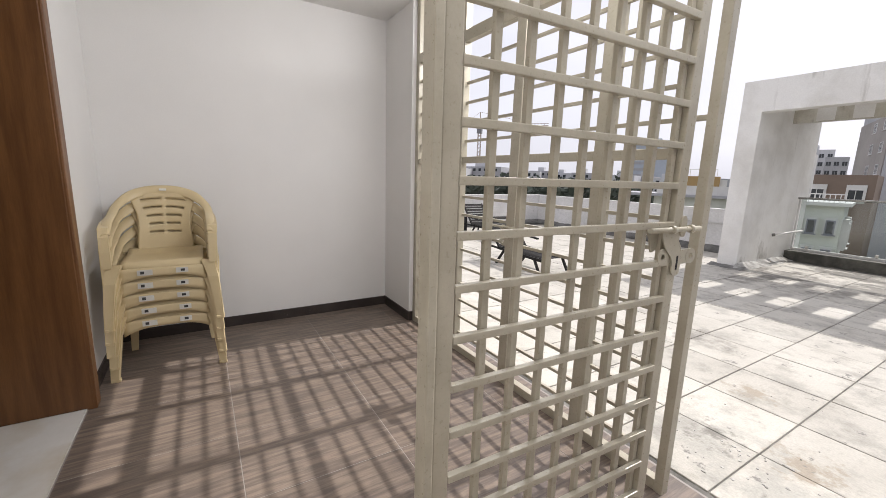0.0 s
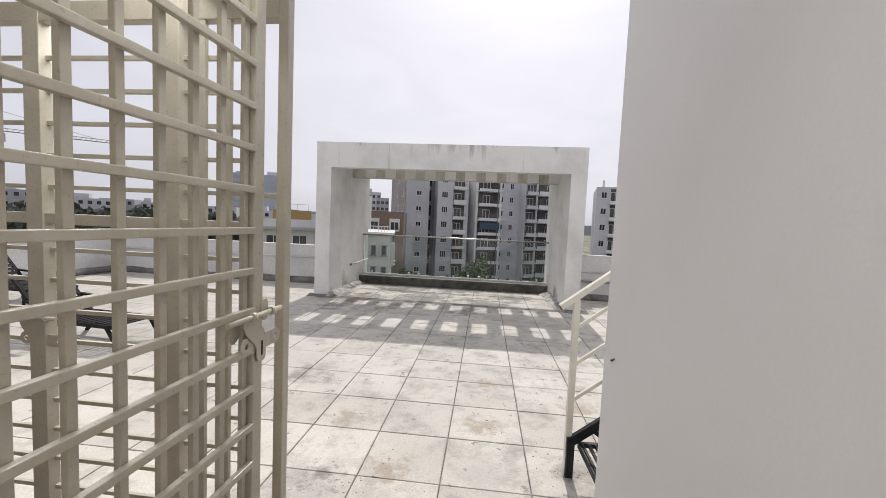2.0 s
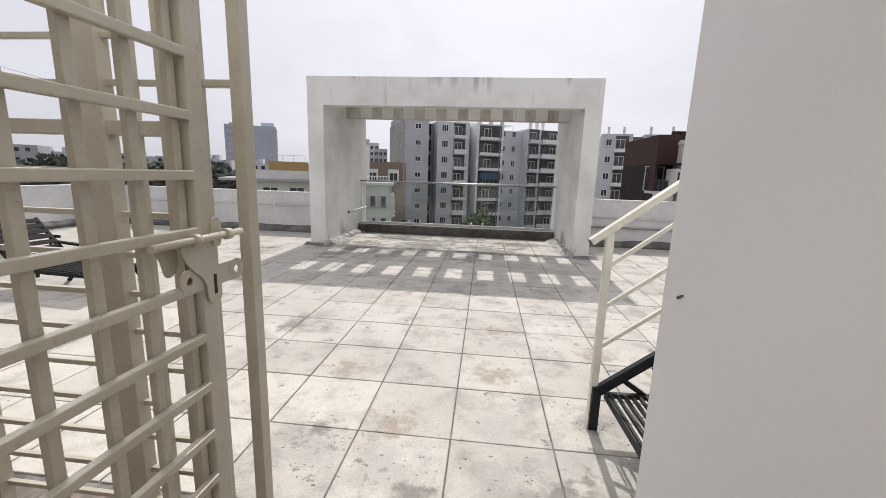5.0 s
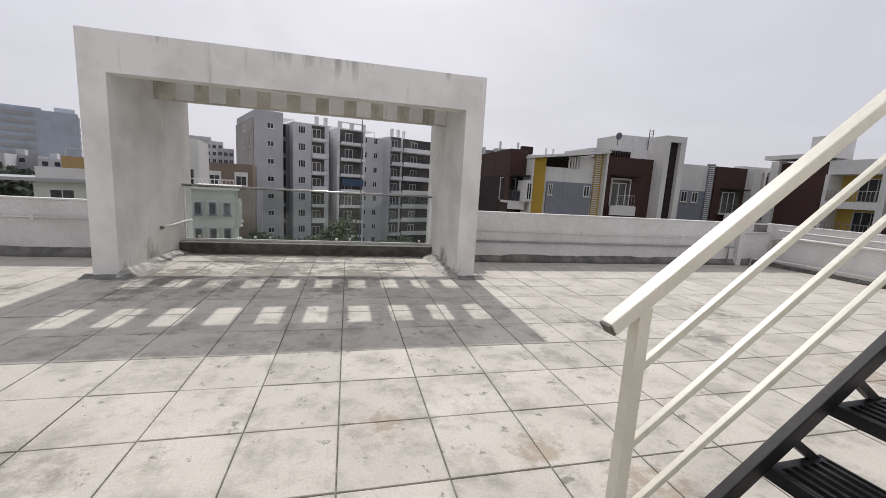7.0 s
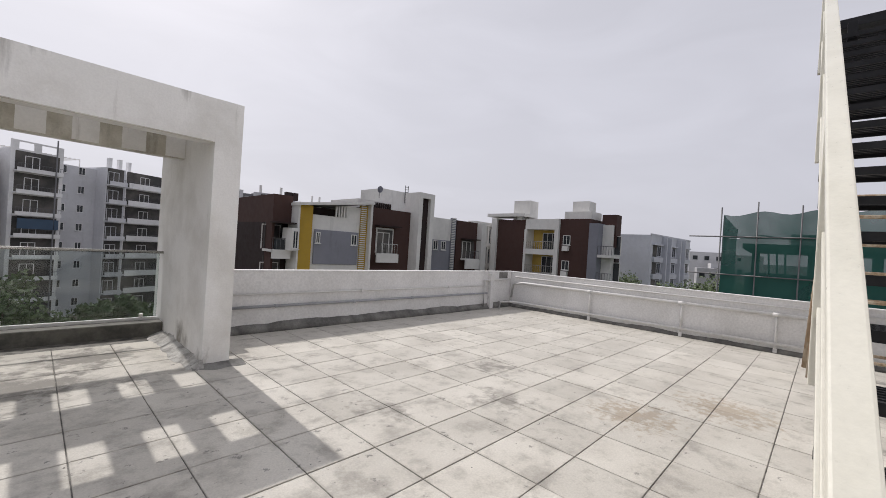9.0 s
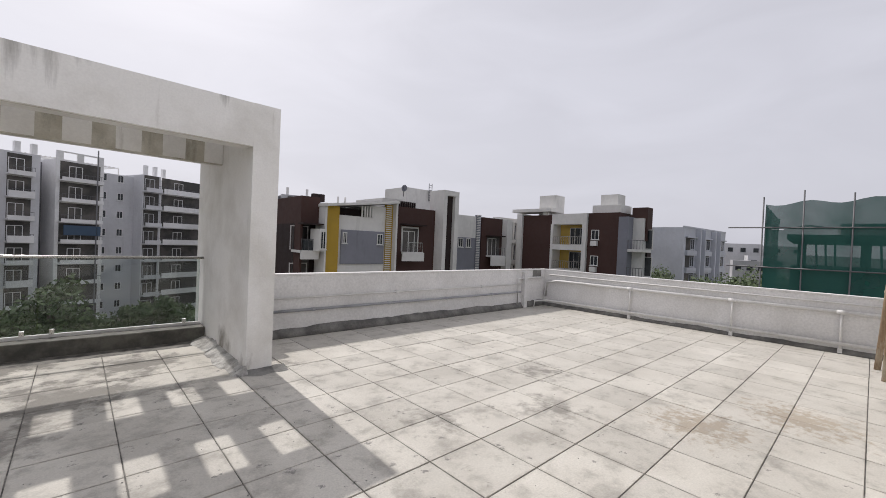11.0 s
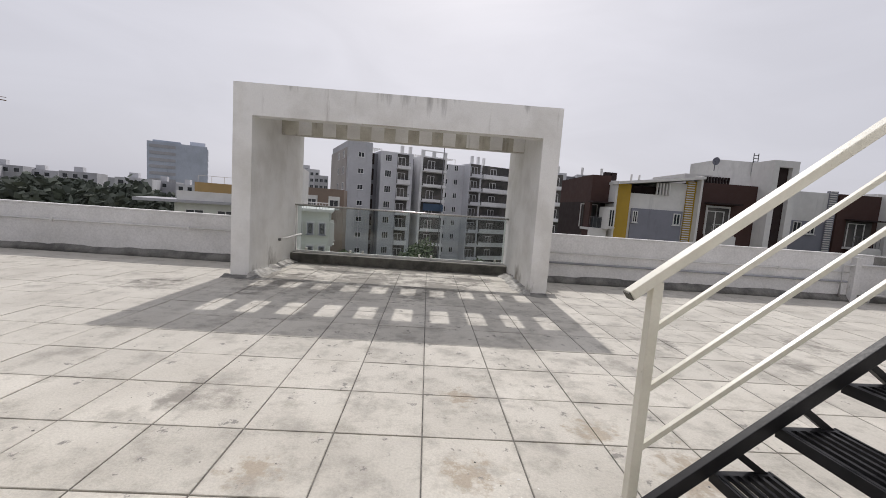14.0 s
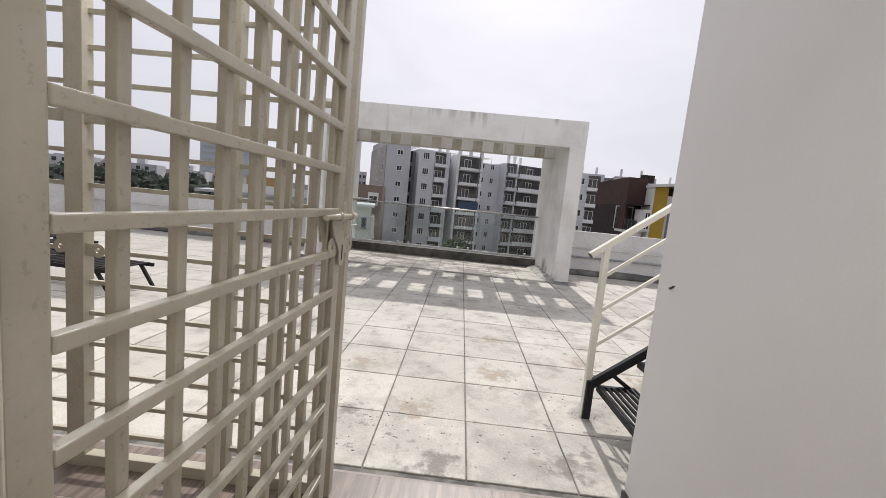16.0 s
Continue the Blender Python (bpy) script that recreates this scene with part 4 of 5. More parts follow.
def step_ladder(m):
    t = thing("step_ladder", "old wooden double ladder spattered with paint", "ladder", at=m)
    for dx, top in ((-0.45, 0.0), (0.45, 0.0)):
        for y in (-0.5, 0.5):
            part("ladder_rail", tube([(dx, y * 1.15, 0.0), (dx * 0.5, y * 1.02, 1.5), (top + dx * 0.06, y * 0.9, 3.05)], 0.042, sides=8), OLD_WOOD, t)
        for k in range(6):
            z = 0.4 + 0.46 * k
            f = 1 - z / 3.0 * 0.94
            w = 0.5 * (1.13 - 0.24 * z / 3.0)
            part("rung", tube([(dx * f, -w - 0.05, z), (dx * f, w + 0.05, z)], 0.026, sides=7), OLD_WOOD, t)
    part("top_bar", tube([(0, -0.5, 3.03), (0, 0.5, 3.03)], 0.04, sides=8), OLD_WOOD, t)
    part("rope_tie", tube([(-0.22, -0.48, 1.9), (0.22, -0.48, 1.85)], 0.012, sides=6), OLD_WOOD, t)
    return t


step_ladder(pose(9.83, -0.7, 0.0, 0, 0, 5))

# broken render by the threshold and lime splashes on the tiles
def scraps(name, label, mat, spots, count, size, seed, thick):
    r = random.Random(seed)
    verts, faces = [], []
    for _ in range(count):
        cx, cy, rad = spots[r.randrange(len(spots))]
        a, d = r.uniform(0, math.tau), rad * math.sqrt(r.random())
        x, y = cx + d * math.cos(a), cy + d * math.sin(a)
        n, s = r.randrange(5, 8), size * r.uniform(0.4, 1.6)
        base = len(verts)
        ring = [(x + s * r.uniform(0.6, 1.2) * math.cos(k * math.tau / n), y + s * r.uniform(0.5, 1.1) * math.sin(k * math.tau / n)) for k in range(n)]
        verts += [(p, q, 0.0015) for p, q in ring] + [(x + (p - x) * 0.9, y + (q - y) * 0.9, 0.0015 + thick * r.uniform(0.6, 1.4)) for p, q in ring]
        faces.append(tuple(base + n + k for k in range(n)))
        faces += [(base + k, base + (k + 1) % n, base + n + (k + 1) % n, base + n + k) for k in range(n)]
    me = bpy.data.meshes.new(name)
    me.from_pydata(verts, [], faces)
    me.materials.append(mat)
    return tagged(new(name, me), label, "debris", kind="stuff")


scraps("render_flakes", "broken flakes of cement render on the tiles", MORTAR, [(-0.75, -0.85, 0.3), (-0.3, -0.75, 0.25), (0.25, -0.9, 0.3)], 60, 0.009, 5, 0.003)
scraps("lime_spots", "small white lime splashes on the tiles", SPLASH, [(0.4, -0.35, 0.25), (0.5, 0.05, 0.2), (4.9, 1.0, 0.5), (-1.1, -0.1, 0.1), (4.0, 1.3, 0.6)], 55, 0.006, 8, 0.0003)
scraps("black_grit", "scattered dark grit on the tiles", CEMENT, [(0, 2.5, 3.5), (4, 2.5, 3.0), (-1.0, 0.5, 1.5), (1.0, -0.2, 0.4)], 150, 0.005, 9, 0.002)

# ---- buildings around ----
EYE = Vector((0.1, -1.0, 1.6))


def away(az, dist, z=0.0):
    a = radians(az)
    return Vector((EYE.x + dist * math.sin(a), EYE.y + dist * math.cos(a), z))


WINDOWS = {}


def window(parent, x, y, z, w, h, rz=0.0, frame_mat=HOUSE_WHITE, bars=1):
    """A window set 5 cm proud: frame with mullions and a dark pane behind. Faces local -y at rz 0."""
    key = (w, h, frame_mat.name, bars)
    made = WINDOWS.get(key)
    f = 0.07
    if made is None:
        bm = bmesh.new()
        loops = []
        for d, i in ((-0.06, 0.0), (-0.06, f), (0.02, f), (0.02, 0.0)):
            loops.append([bm.verts.new(p) for p in ((-w / 2 + i, d, i), (w / 2 - i, d, i), (w / 2 - i, d, h - i), (-w / 2 + i, d, h - i))])
        for p, q in zip(loops, loops[1:] + loops[:1]):
            for k in range(4):
                bm.faces.new((p[k], p[(k + 1) % 4], q[(k + 1) % 4], q[k]))
        bmesh.ops.recalc_face_normals(bm, faces=bm.faces[:])
        ob = part("window", bm, frame_mat, parent)
        p = part("pane", box(-w / 2 + f, w / 2 - f, -0.02, 0.01, f, h - f), PANE, ob)
        sl = part("window_sill", box(-w / 2 - 0.08, w / 2 + 0.08, -0.14, 0.02, -0.06, -0.003), frame_mat, ob)
        mu = part("mullion", box(-0.03, 0.03, -0.05, -0.021, f, h - f), frame_mat, ob) if bars else None
        WINDOWS[key] = (ob.data, p.data, sl.data, mu.data if mu else None)
        if mu:
            mu.matrix_basis = pose(-w / 2 + w / (bars + 1), 0, 0)
        first_bar = 1
    else:
        ob = share("window", made[0], parent)
        share("pane", made[1], ob)
        share("window_sill", made[2], ob)
        first_bar = 0
    for k in range(first_bar, bars):
        share("mullion", WINDOWS[key][3], ob, -w / 2 + w * (k + 1) / (bars + 1))
    ob.matrix_basis = pose(x, y, z, 0, 0, rz)
    return ob


BALCONIES = {}


def balcony(parent, x, y, z, w, h, deep=0.9, slab=WHITE_WALL, rail=BARS, solid=0.35, rz=0.0):
    """A balcony: floor slab with a low wall and rail in front of a glazed door on a flat panel painted with dim room
    shade.
    """
    key = (w, h, deep, slab.name, rail.name, solid)
    made = BALCONIES.get(key)
    if made is None:
        bm = bmesh.new()
        box(-w / 2, w / 2, -deep, 0.0, -0.12, 0.08, bm)
        box(-w / 2, w / 2, -deep, -deep + 0.1, 0.08, solid, bm)
        ob = part("balcony", bm, slab, parent)
        bm = bmesh.new()
        box(-w / 2 + 0.03, w / 2 - 0.03, -deep + 0.02, -deep + 0.06, 1.0, 1.05, bm)
        for k in range(int(w / 0.32) + 1):
            c = -w / 2 + 0.05 + k * (w - 0.1) / max(int(w / 0.32), 1)
            box(c - 0.012, c + 0.012, -deep + 0.03, -deep + 0.05, solid, 1.0, bm)
        r = part("railing", bm, rail, ob)
        o = part("opening", box(-w / 2 + 0.1, w / 2 - 0.1, -0.03, 0.02, 0.08, h - 0.25), OPENING_SHADE, ob)
        bm = bmesh.new()
        c = -w * 0.12
        for a, b in ((-0.8, -0.72), (-0.04, 0.04), (0.72, 0.8)):
            box(c + a, c + b, -0.07, -0.031, 0.08, 2.1, bm)
        box(c - 0.8, c + 0.8, -0.07, -0.031, 2.1, 2.18, bm)
        d = part("door_frame", bm, slab, ob)
        BALCONIES[key] = [q.data for q in (ob, r, o, d)]
    else:
        ob = share("balcony", made[0], parent)
        for n, q in zip(("railing", "opening", "door_frame"), made[1:]):
            share(n, q, ob)
    ob.matrix_basis = pose(x, y, z, 0, 0, rz)
    return ob


def house(name, label, at, category="building"):
    return thing(name, label, category, at=at)


def block(parent, mat, x0, x1, y0, y1, z0, z1, name="wall"):
    return part(name, box(x0, x1, y0, y1, z0, z1), mat, parent)


# the grey apartment tower seen through the portal
tower = house("apartment_tower", "tall grey and white apartment tower with stacked balconies", pose(-15.3, 73.4, 0, 0, 0, 23), "apartment tower")
TOP, BASE = 11.6, -13.0
block(tower, GREY_WALL, 0, 4.5, 0, 17, BASE, TOP + 1.1)
block(tower, TAUPE_WALL, -0.12, 0.0, 1.2, 17.5, BASE, TOP - 0.1)
# set-back bays get the dark grey as painted recess shade
block(tower, DARK_GREY, 4.5, 6.4, 3.0, 17, BASE, TOP - 0.4)
block(tower, MID_WALL, 6.4, 13.0, 0.6, 17, BASE, TOP)
block(tower, DARK_GREY, 13.0, 14.6, 4.5, 17, BASE, TOP - 0.4)
block(tower, WHITE_WALL, 14.6, 20.3, 0.4, 17, BASE, TOP)
block(tower, MID_WALL, 20.3, 26.4, 4.0, 17, BASE, TOP - 0.6)
block(tower, MID_WALL, 26.4, 29.3, 1.4, 17, BASE, TOP - 0.2)
block(tower, WHITE_WALL, 29.3, 38.0, 1.8, 17, BASE, TOP - 0.6)
for x0, x1, y in ((10.5, 11.1, 1.0), (12.2, 12.8, 1.0), (27.0, 27.5, 2), (28.5, 29.0, 2), (30.5, 31, 3)):
    block(tower, WHITE_WALL, x0, x1, y, y + 0.6, TOP - 0.7, TOP + 1.5, "chimney")
for x0, x1, y0, y1 in ((4.6, 8.0, 6, 12), (13.5, 18.0, 8, 14), (21, 26, 8, 14)):
    bm = bmesh.new()
    for k in range(9):
        c = x0 + (x1 - x0) * k / 8
        box(c - 0.05, c + 0.05, y0, y1, TOP + 1.0, TOP + 1.1, bm)
    box(x0, x1, y0, y0 + 0.1, TOP + 0.9, TOP + 1.0, bm)
    box(x0, x1, y1 - 0.1, y1, TOP + 0.9, TOP + 1.0, bm)
    for c in (x0, x1):
        for d in (y0, y1):
            box(c - 0.05, c + 0.05, d - 0.05, d + 0.05, TOP - 0.6, TOP + 0.9, bm)
    part("pergola", bm, HOUSE_WHITE, tower)
bm = bmesh.new()
for x0, x1 in ((14.6, 15.4), (17, 17.8), (19.5, 20.3)):
    box(x0, x1, 0.4, 0.6, TOP, TOP + 1.0, bm)
box(14.6, 20.3, 0.4, 0.6, TOP + 1.0, TOP + 1.2, bm)
part("parapet", bm, WHITE_WALL, tower)
for f in range(8):
    z = TOP - 3.0 * (f + 1)
    window(tower, 2.4, 0, z + 1.2, 1.1, 0.95, 0, WHITE_WALL, 1)
    for y in (3.5, 8.5):
        window(tower, -0.12, y, z + 1.0, 1.5, 1.4, -90, WHITE_WALL, 2)
    # dark strip paints a shaded gap onto the solid recess wall
    block(tower, DEEP_BROWN, 5.1, 5.7, 2.95, 3.05, z + 0.4, z + 2.6, "recess_opening")
    window(tower, 7.9, 0.6, z + 1.1, 1.3, 1.3, 0, WHITE_WALL, 2)
    balcony(tower, 10.9, 0.6, z, 2.6, 3.0, 1.0, WHITE_WALL, BARS, 0.5 + 0.3 * (f % 2))
    window(tower, 13.8, 4.5, z + 1.1, 0.9, 1.2, 0, WHITE_WALL, 1)
    balcony(tower, 17.45, 0.4, z, 5.0, 3.0, 1.0, WHITE_WALL, BARS, 0.45)
    for x in (22.0, 24.4):
        window(tower, x, 4.0, z + 1.1, 0.9, 1.2, 0, WHITE_WALL, 1)
    balcony(tower, 27.8, 1.4, z, 2.6, 3.0, 1.0, MID_WALL, BARS, 0.6)
    balcony(tower, 33.6, 1.8, z, 8.0, 3.0, 1.0, WHITE_WALL, BARS, 0.8)
for x, w in ((19.0, 0.12),):
    block(tower, DARK_GREY, x, x + w, -0.75, -0.6, BASE, TOP + 2, "downpipe")
block(tower, facade("blue_awning", (0.06, 0.1, 0.16)), 15.2, 19.6, -0.75, -0.6, TOP - 12.0 + 1.1, TOP - 12.0 + 2.5, "awning")

# the block behind to the right of the portal
side = house("apartment_block", "grey apartment block behind the brown houses", pose(*away(15.2, 78), 0, 0, -12), "apartment block")
block(side, MID_WALL, 0, 5.2, 0, 14, BASE, 9.6)
# set-back bay, its shade put into the wall colour
block(side, DARK_GREY, 5.2, 7.0, 1.5, 14, BASE, 9.2)
block(side, GREY_WALL, 7.0, 14, 0, 14, BASE, 9.5)
for x0 in (1.0, 3.6, 8.0, 11.5):
    block(side, HOUSE_WHITE, x0, x0 + 0.4, 1.5, 1.9, 9.5, 11.0, "chimney")
for f in range(7):
    z = 9.5 - 3.0 * (f + 1)
    window(side, 1.3, 0, z + 1.0, 1.0, 1.2, 0, WHITE_WALL, 1)
    window(side, 6.1, 1.5, z + 1.0, 0.9, 1.2, 0, WHITE_WALL, 1)
    balcony(side, 3.5, 0, z, 2.4, 3.0, 0.9, WHITE_WALL, BARS, 0.5)
    balcony(side, 9.5, 0, z, 3.2, 3.0, 0.9, WHITE_WALL, BARS, 0.5)

# the brown, white and mustard row of houses
row = house("row_house", "modern row house in brown, white, grey and mustard", pose(0.1, 32, 0), "house")
block(row, BROWN_WALL, 14.1, 15.75, 0.9, 9, 3.0, 5.35)
block(row, DEEP_BROWN, 14.1, 16.6, 2.2, 9, BASE, 3.0)
block(row, BROWN_WALL, 14.1, 14.3, 0.9, 2.2, BASE, 3.0)
part("canopy", box(13.9, 15.7, -0.2, 0.9, 2.93, 3.05), DEEP_BROWN, row)
balcony(row, 14.75, 2.2, 0.65, 1.7, 2.6, 2.0, HOUSE_WHITE, BARS, 0.08)
part("balcony_glass", box(14.1, 15.1, 0.25, 0.29, 0.75, 1.6), PANE, row)
part("balcony_apron", box(13.9, 15.4, 0.0, 0.3, 0.0, 0.74), HOUSE_WHITE, row)
balcony(row, 14.75, 2.2, -2.6, 1.7, 3.0, 1.6, HOUSE_WHITE, BARS, 0.5)
part("bay_window", box(15.0, 15.62, -0.9, 0.9, 0.72, 2.6), HOUSE_WHITE, row)
window(row, 15.3, -0.9, 0.9, 0.5, 1.5, 0, HOUSE_WHITE, 1)
block(row, HOUSE_WHITE, 16.9, 22.3, 0.0, 9, BASE, 3.95)
block(row, HOUSE_WHITE, 20.4, 22.3, 0.0, 9, 3.95, 5.05)
block(row, DEEP_BROWN, 17.0, 20.4, 1.2, 9, 3.95, 4.7, "attic_wall")
part("pier", box(15.85, 17.0, -0.35, 1.5, BASE, 4.65), MUSTARD, row, "mustard painted pier")
part("pier_edge", box(15.7, 15.85, -0.4, 1.5, BASE, 4.85), HOUSE_WHITE, row)
bm = box(15.6, 23.05, -0.9, 9, 0, 0.22)
bm.verts.ensure_lookup_table()
for v in bm.verts:
    v.co.z += 4.55 + (v.co.x - 15.6) * 0.125
part("roof", bm, HOUSE_WHITE, row)
bm = bmesh.new()
for k in range(5):
    box(19.3 + 0.27 * k, 19.40 + 0.27 * k, -0.25, -0.1, 3.95, 4.95, bm)
part("louvre", bm, HOUSE_WHITE, row)
part("cladding", box(17.35, 21.9, -0.14, 0.0, -0.4, 2.67, None, 0.06), HOUSE_GREY, row, "blue-grey rounded panel")
window(row, 17.7, -0.14, 1.45, 0.42, 1.0, 0, HOUSE_WHITE, 1)
window(row, 21.4, -0.14, 1.45, 0.62, 1.0, 0, HOUSE_WHITE, 1)


def slat_column(x0, x1, z0, z1, y, backing):
    part("slat_backing", box(x0, x1, y - 0.05, y + 0.3, z0, z1), backing, row)
    n = int((z1 - z0) / 0.2)
    bm = box(x0 - 0.05, x1 - 0.2, y - 0.16, y - 0.06, 0, 0.09)
    s = part("slat", bm, HOUSE_WHITE, row)
    s.matrix_basis = pose(0, 0, z0 + 0.1)
    for k in range(1, n):
        share("slat", s.data, row, 0, 0, z0 + 0.1 + 0.2 * k)


slat_column(22.05, 22.8, -5, 5.3, -0.1, MUSTARD)
part("edge_fin", box(22.8, 23.0, -0.7, 0.3, BASE, 5.75), HOUSE_WHITE, row)
block(row, BROWN_WALL, 23.0, 28.6, 0.0, 9, BASE, 5.3)
block(row, HOUSE_WHITE, 24.0, 26.2, -0.03, 0.02, 0.85, 3.37, "balcony_recess")
balcony(row, 25.1, -0.03, 0.75, 2.1, 2.7, 0.9, HOUSE_WHITE, CHROME, 0.1)
part("balcony_apron", box(23.5, 26.2, -1.05, -0.9, -0.07, 0.78), HOUSE_WHITE, row)
part("canopy", box(23.8, 26.6, -0.9, 0.0, 3.5, 3.62), DEEP_BROWN, row)
block(row, HOUSE_WHITE, 28.4, 28.9, -1.3, 1, BASE, 7.45, "portal_post")
block(row, HOUSE_WHITE, 30.05, 30.63, -1.3, 1, BASE, 7.45, "portal_post")
block(row, HOUSE_WHITE, 28.9, 30.05, -1.3, 1, 6.9, 7.45, "portal_head")
block(row, DEEP_BROWN, 28.9, 30.05, -0.9, 1, BASE, 6.9, "portal_infill")
block(row, HOUSE_WHITE, 24.0, 28.4, 3.5, 9, 5.3, 6.4)
bm = bmesh.new()
for k in range(9):
    box(25.7 + 0.3 * k, 25.82 + 0.3 * k, 3.2, 3.4, 5.3, 6.25, bm)
part("louvre", bm, DEEP_BROWN, row)
block(row, HOUSE_WHITE, 30.0, 34.6, 7.5, 12, 5.3, 8.62, "roof_tank_room")
bm = bmesh.new()
for k in range(7):
    box(33.6, 34.1, 7.3, 7.36, 7.3 + 0.33 * k, 7.36 + 0.33 * k, bm)
for x in (33.6, 34.1):
    box(x - 0.03, x + 0.03, 7.3, 7.36, 7.2, 9.5, bm)
part("ladder", bm, BARS, row)
bm = bmesh.new()
ring = []
cv = bm.verts.new((29.2, 6.9, 8.3))
for k in range(16):
    a = k * math.tau / 16
    ring.append(bm.verts.new((29.2 + 0.4 * math.cos(a), 6.76 - 0.08 * math.sin(a), 8.3 + 0.4 * math.sin(a))))
for k in range(16):
    bm.faces.new((cv, ring[k], ring[(k + 1) % 16]))
bmesh.ops.solidify(bm, geom=bm.faces[:], thickness=0.04)
dish = part("satellite_dish", bm, HOUSE_GREY, row)
part("dish_mast", tube([(29.2, 6.9, 7.3), (29.2, 6.9, 8.3)], 0.04), BARS, row)
block(row, HOUSE_WHITE, 30.63, 35.1, 0.2, 9, 2.65, 5.2)
block(row, HOUSE_GREY, 30.63, 35.1, 0.2, 9, BASE, 2.65)
for x in (32.6, 33.9):
    window(row, x, 0.2, 1.5, 0.75, 1.05, 0, HOUSE_WHITE, 1)
slat_column(35.1, 35.8, -6, 5.4, 0.1, HOUSE_GREY)
block(row, BROWN_WALL, 35.95, 39.8, 0.0, 9, BASE, 5.2)
part("canopy", box(36.7, 39.5, -0.9, 0.0, 2.95, 3.07), DEEP_BROWN, row)
# flat sheet coloured as the shade inside the balcony
block(row, OPENING_SHADE, 36.9, 39.3, -0.03, 0.02, 0.6, 2.9, "balcony_recess")
balcony(row, 38.1, -0.03, 0.55, 2.5, 2.6, 0.9, HOUSE_WHITE, BARS, 0.1)
part("balcony_apron", box(36.7, 39.4, -1.05, -0.9, -0.6, 0.5), HOUSE_WHITE, row)
block(row, HOUSE_WHITE, 39.8, 40.8, -0.8, 4, BASE, 5.2, "edge_fin")
for x in (17.6, 18.4):
    part("vent_pipe", tube([(x + 2, 5, 5.0), (x + 2, 5, 6.1)], 0.1), HOUSE_WHITE, row)
for x in (16.1, 16.7):
    part("roof_tank", box(x, x + 0.5, 3, 3.5, 5.2, 5.9), DEEP_BROWN, row)

# the second brown house, turned to face across
second = house("brown_house", "brown and white house with yellow balconies", pose(43.1, 0, 0), "house")
block(second, BROWN_WALL, 0, 9, 26.9, 31.1, BASE, 5.9)
block(second, HOUSE_WHITE, -0.35, 4, 31.1, 31.9, BASE, 6.1, "edge_fin")
part("roof", box(-0.5, 2.2, 26.8, 32.6, 6.3, 6.7), HOUSE_WHITE, second)
part("roof_post", box(0, 1.0, 27.5, 28.2, 5.9, 6.3), HOUSE_WHITE, second)
block(second, HOUSE_WHITE, 1.2, 3.2, 27.2, 29.6, 5.9, 8.5, "roof_tank_room")
block(second, HOUSE_WHITE, 0, 9, 22.5, 26.9, 4.75, 6.0)
block(second, YELLOW_IN, 1.6, 9, 22.5, 26.9, BASE, 4.75)
block(second, HOUSE_WHITE, -0.2, 1.6, 26.6, 26.9, BASE, 4.75, "edge_fin")
block(second, HOUSE_WHITE, -0.4, 1.6, 22.2, 22.7, BASE, 6.0, "edge_fin")
for f in range(3):
    z = 2.25 - 2.9 * f
    part("balcony", box(-0.2, 1.6, 22.7, 26.6, z - 0.55, z + 0.1), HOUSE_WHITE, second)
    bm = box(-0.18, -0.12, 22.7, 26.6, z + 1.0, z + 1.06)
    for k in range(14):
        box(-0.17, -0.13, 22.75 + 0.29 * k, 22.79 + 0.29 * k, z + 0.1, z + 1.0, bm)
    part("railing", bm, CHROME, second)
    window(second, 1.6, 24.3, z + 0.12, 2.0, 2.05, -90, HOUSE_WHITE, 2)
block(second, BROWN_WALL, 0, 3.4, 18.6, 22.2, BASE, 6.0)
for f in range(3):
    window(second, 0, 21.3, 3.0 - 2.9 * f, 0.9, 1.1, -90, HOUSE_WHITE, 1)
    part("air_unit", box(-0.5, -0.08, 20.9, 21.6, 2.3 - 2.9 * f, 2.85 - 2.9 * f), HOUSE_WHITE, second)
block(second, HOUSE_GREY, -0.3, 2.8, 17.6, 18.6, BASE, 5.5, "edge_fin")
block(second, HOUSE_WHITE, 1.0, 2.9, 16.6, 17.6, -1.5, 5.4)
block(second, BROWN_WALL, 1.6, 3.0, 16.4, 18.0, 3.0, 6.6)
block(second, DEEP_BROWN, 2.0, 3.0, 16.4, 17.6, BASE, 3.0)
for f in range(2):
    z = 2.0 - 2.9 * f
    part("balcony", box(-0.2, 2.0, 16.0, 17.6, z - 0.2, z + 0.1), HOUSE_WHITE, second)
    bm = box(-0.18, -0.12, 16.0, 17.6, z + 1.0, z + 1.06)
    for k in range(6):
        box(-0.17, -0.13, 16.05 + 0.3 * k, 16.09 + 0.3 * k, z + 0.1, z + 1.0, bm)
    part("railing", bm, BARS, second)
    window(second, 2.0, 16.7, z + 0.15, 1.6, 2.1, -90, HOUSE_WHITE, 1)
block(second, HOUSE_WHITE, 1.6, 3.4, 19.6, 21.6, 6.0, 8.2, "roof_tank_room")
part("parapet", box(0.5, 3.3, 18.8, 22.0, 6.0, 6.9), HOUSE_WHITE, second)

# the bluish white block
pale_house = house("white_house", "plain bluish white three-storey house with dark recessed windows", pose(63.71, 18.41, 0, 0, 0, -4), "house")
block(pale_house, BLUE_WHITE, 0, 17.5, 0, 4.6, BASE, 5.66)
block(pale_house, BLUE_WHITE, 0.6, 17.5, 4.6, 12, BASE, 5.66)
# dark sheet paints the bay's inner shade; the wall behind is solid
block(pale_house, DEEP_BROWN, 0.5, 0.6, 4.6, 7.4, BASE, 4.2, "open_bay")
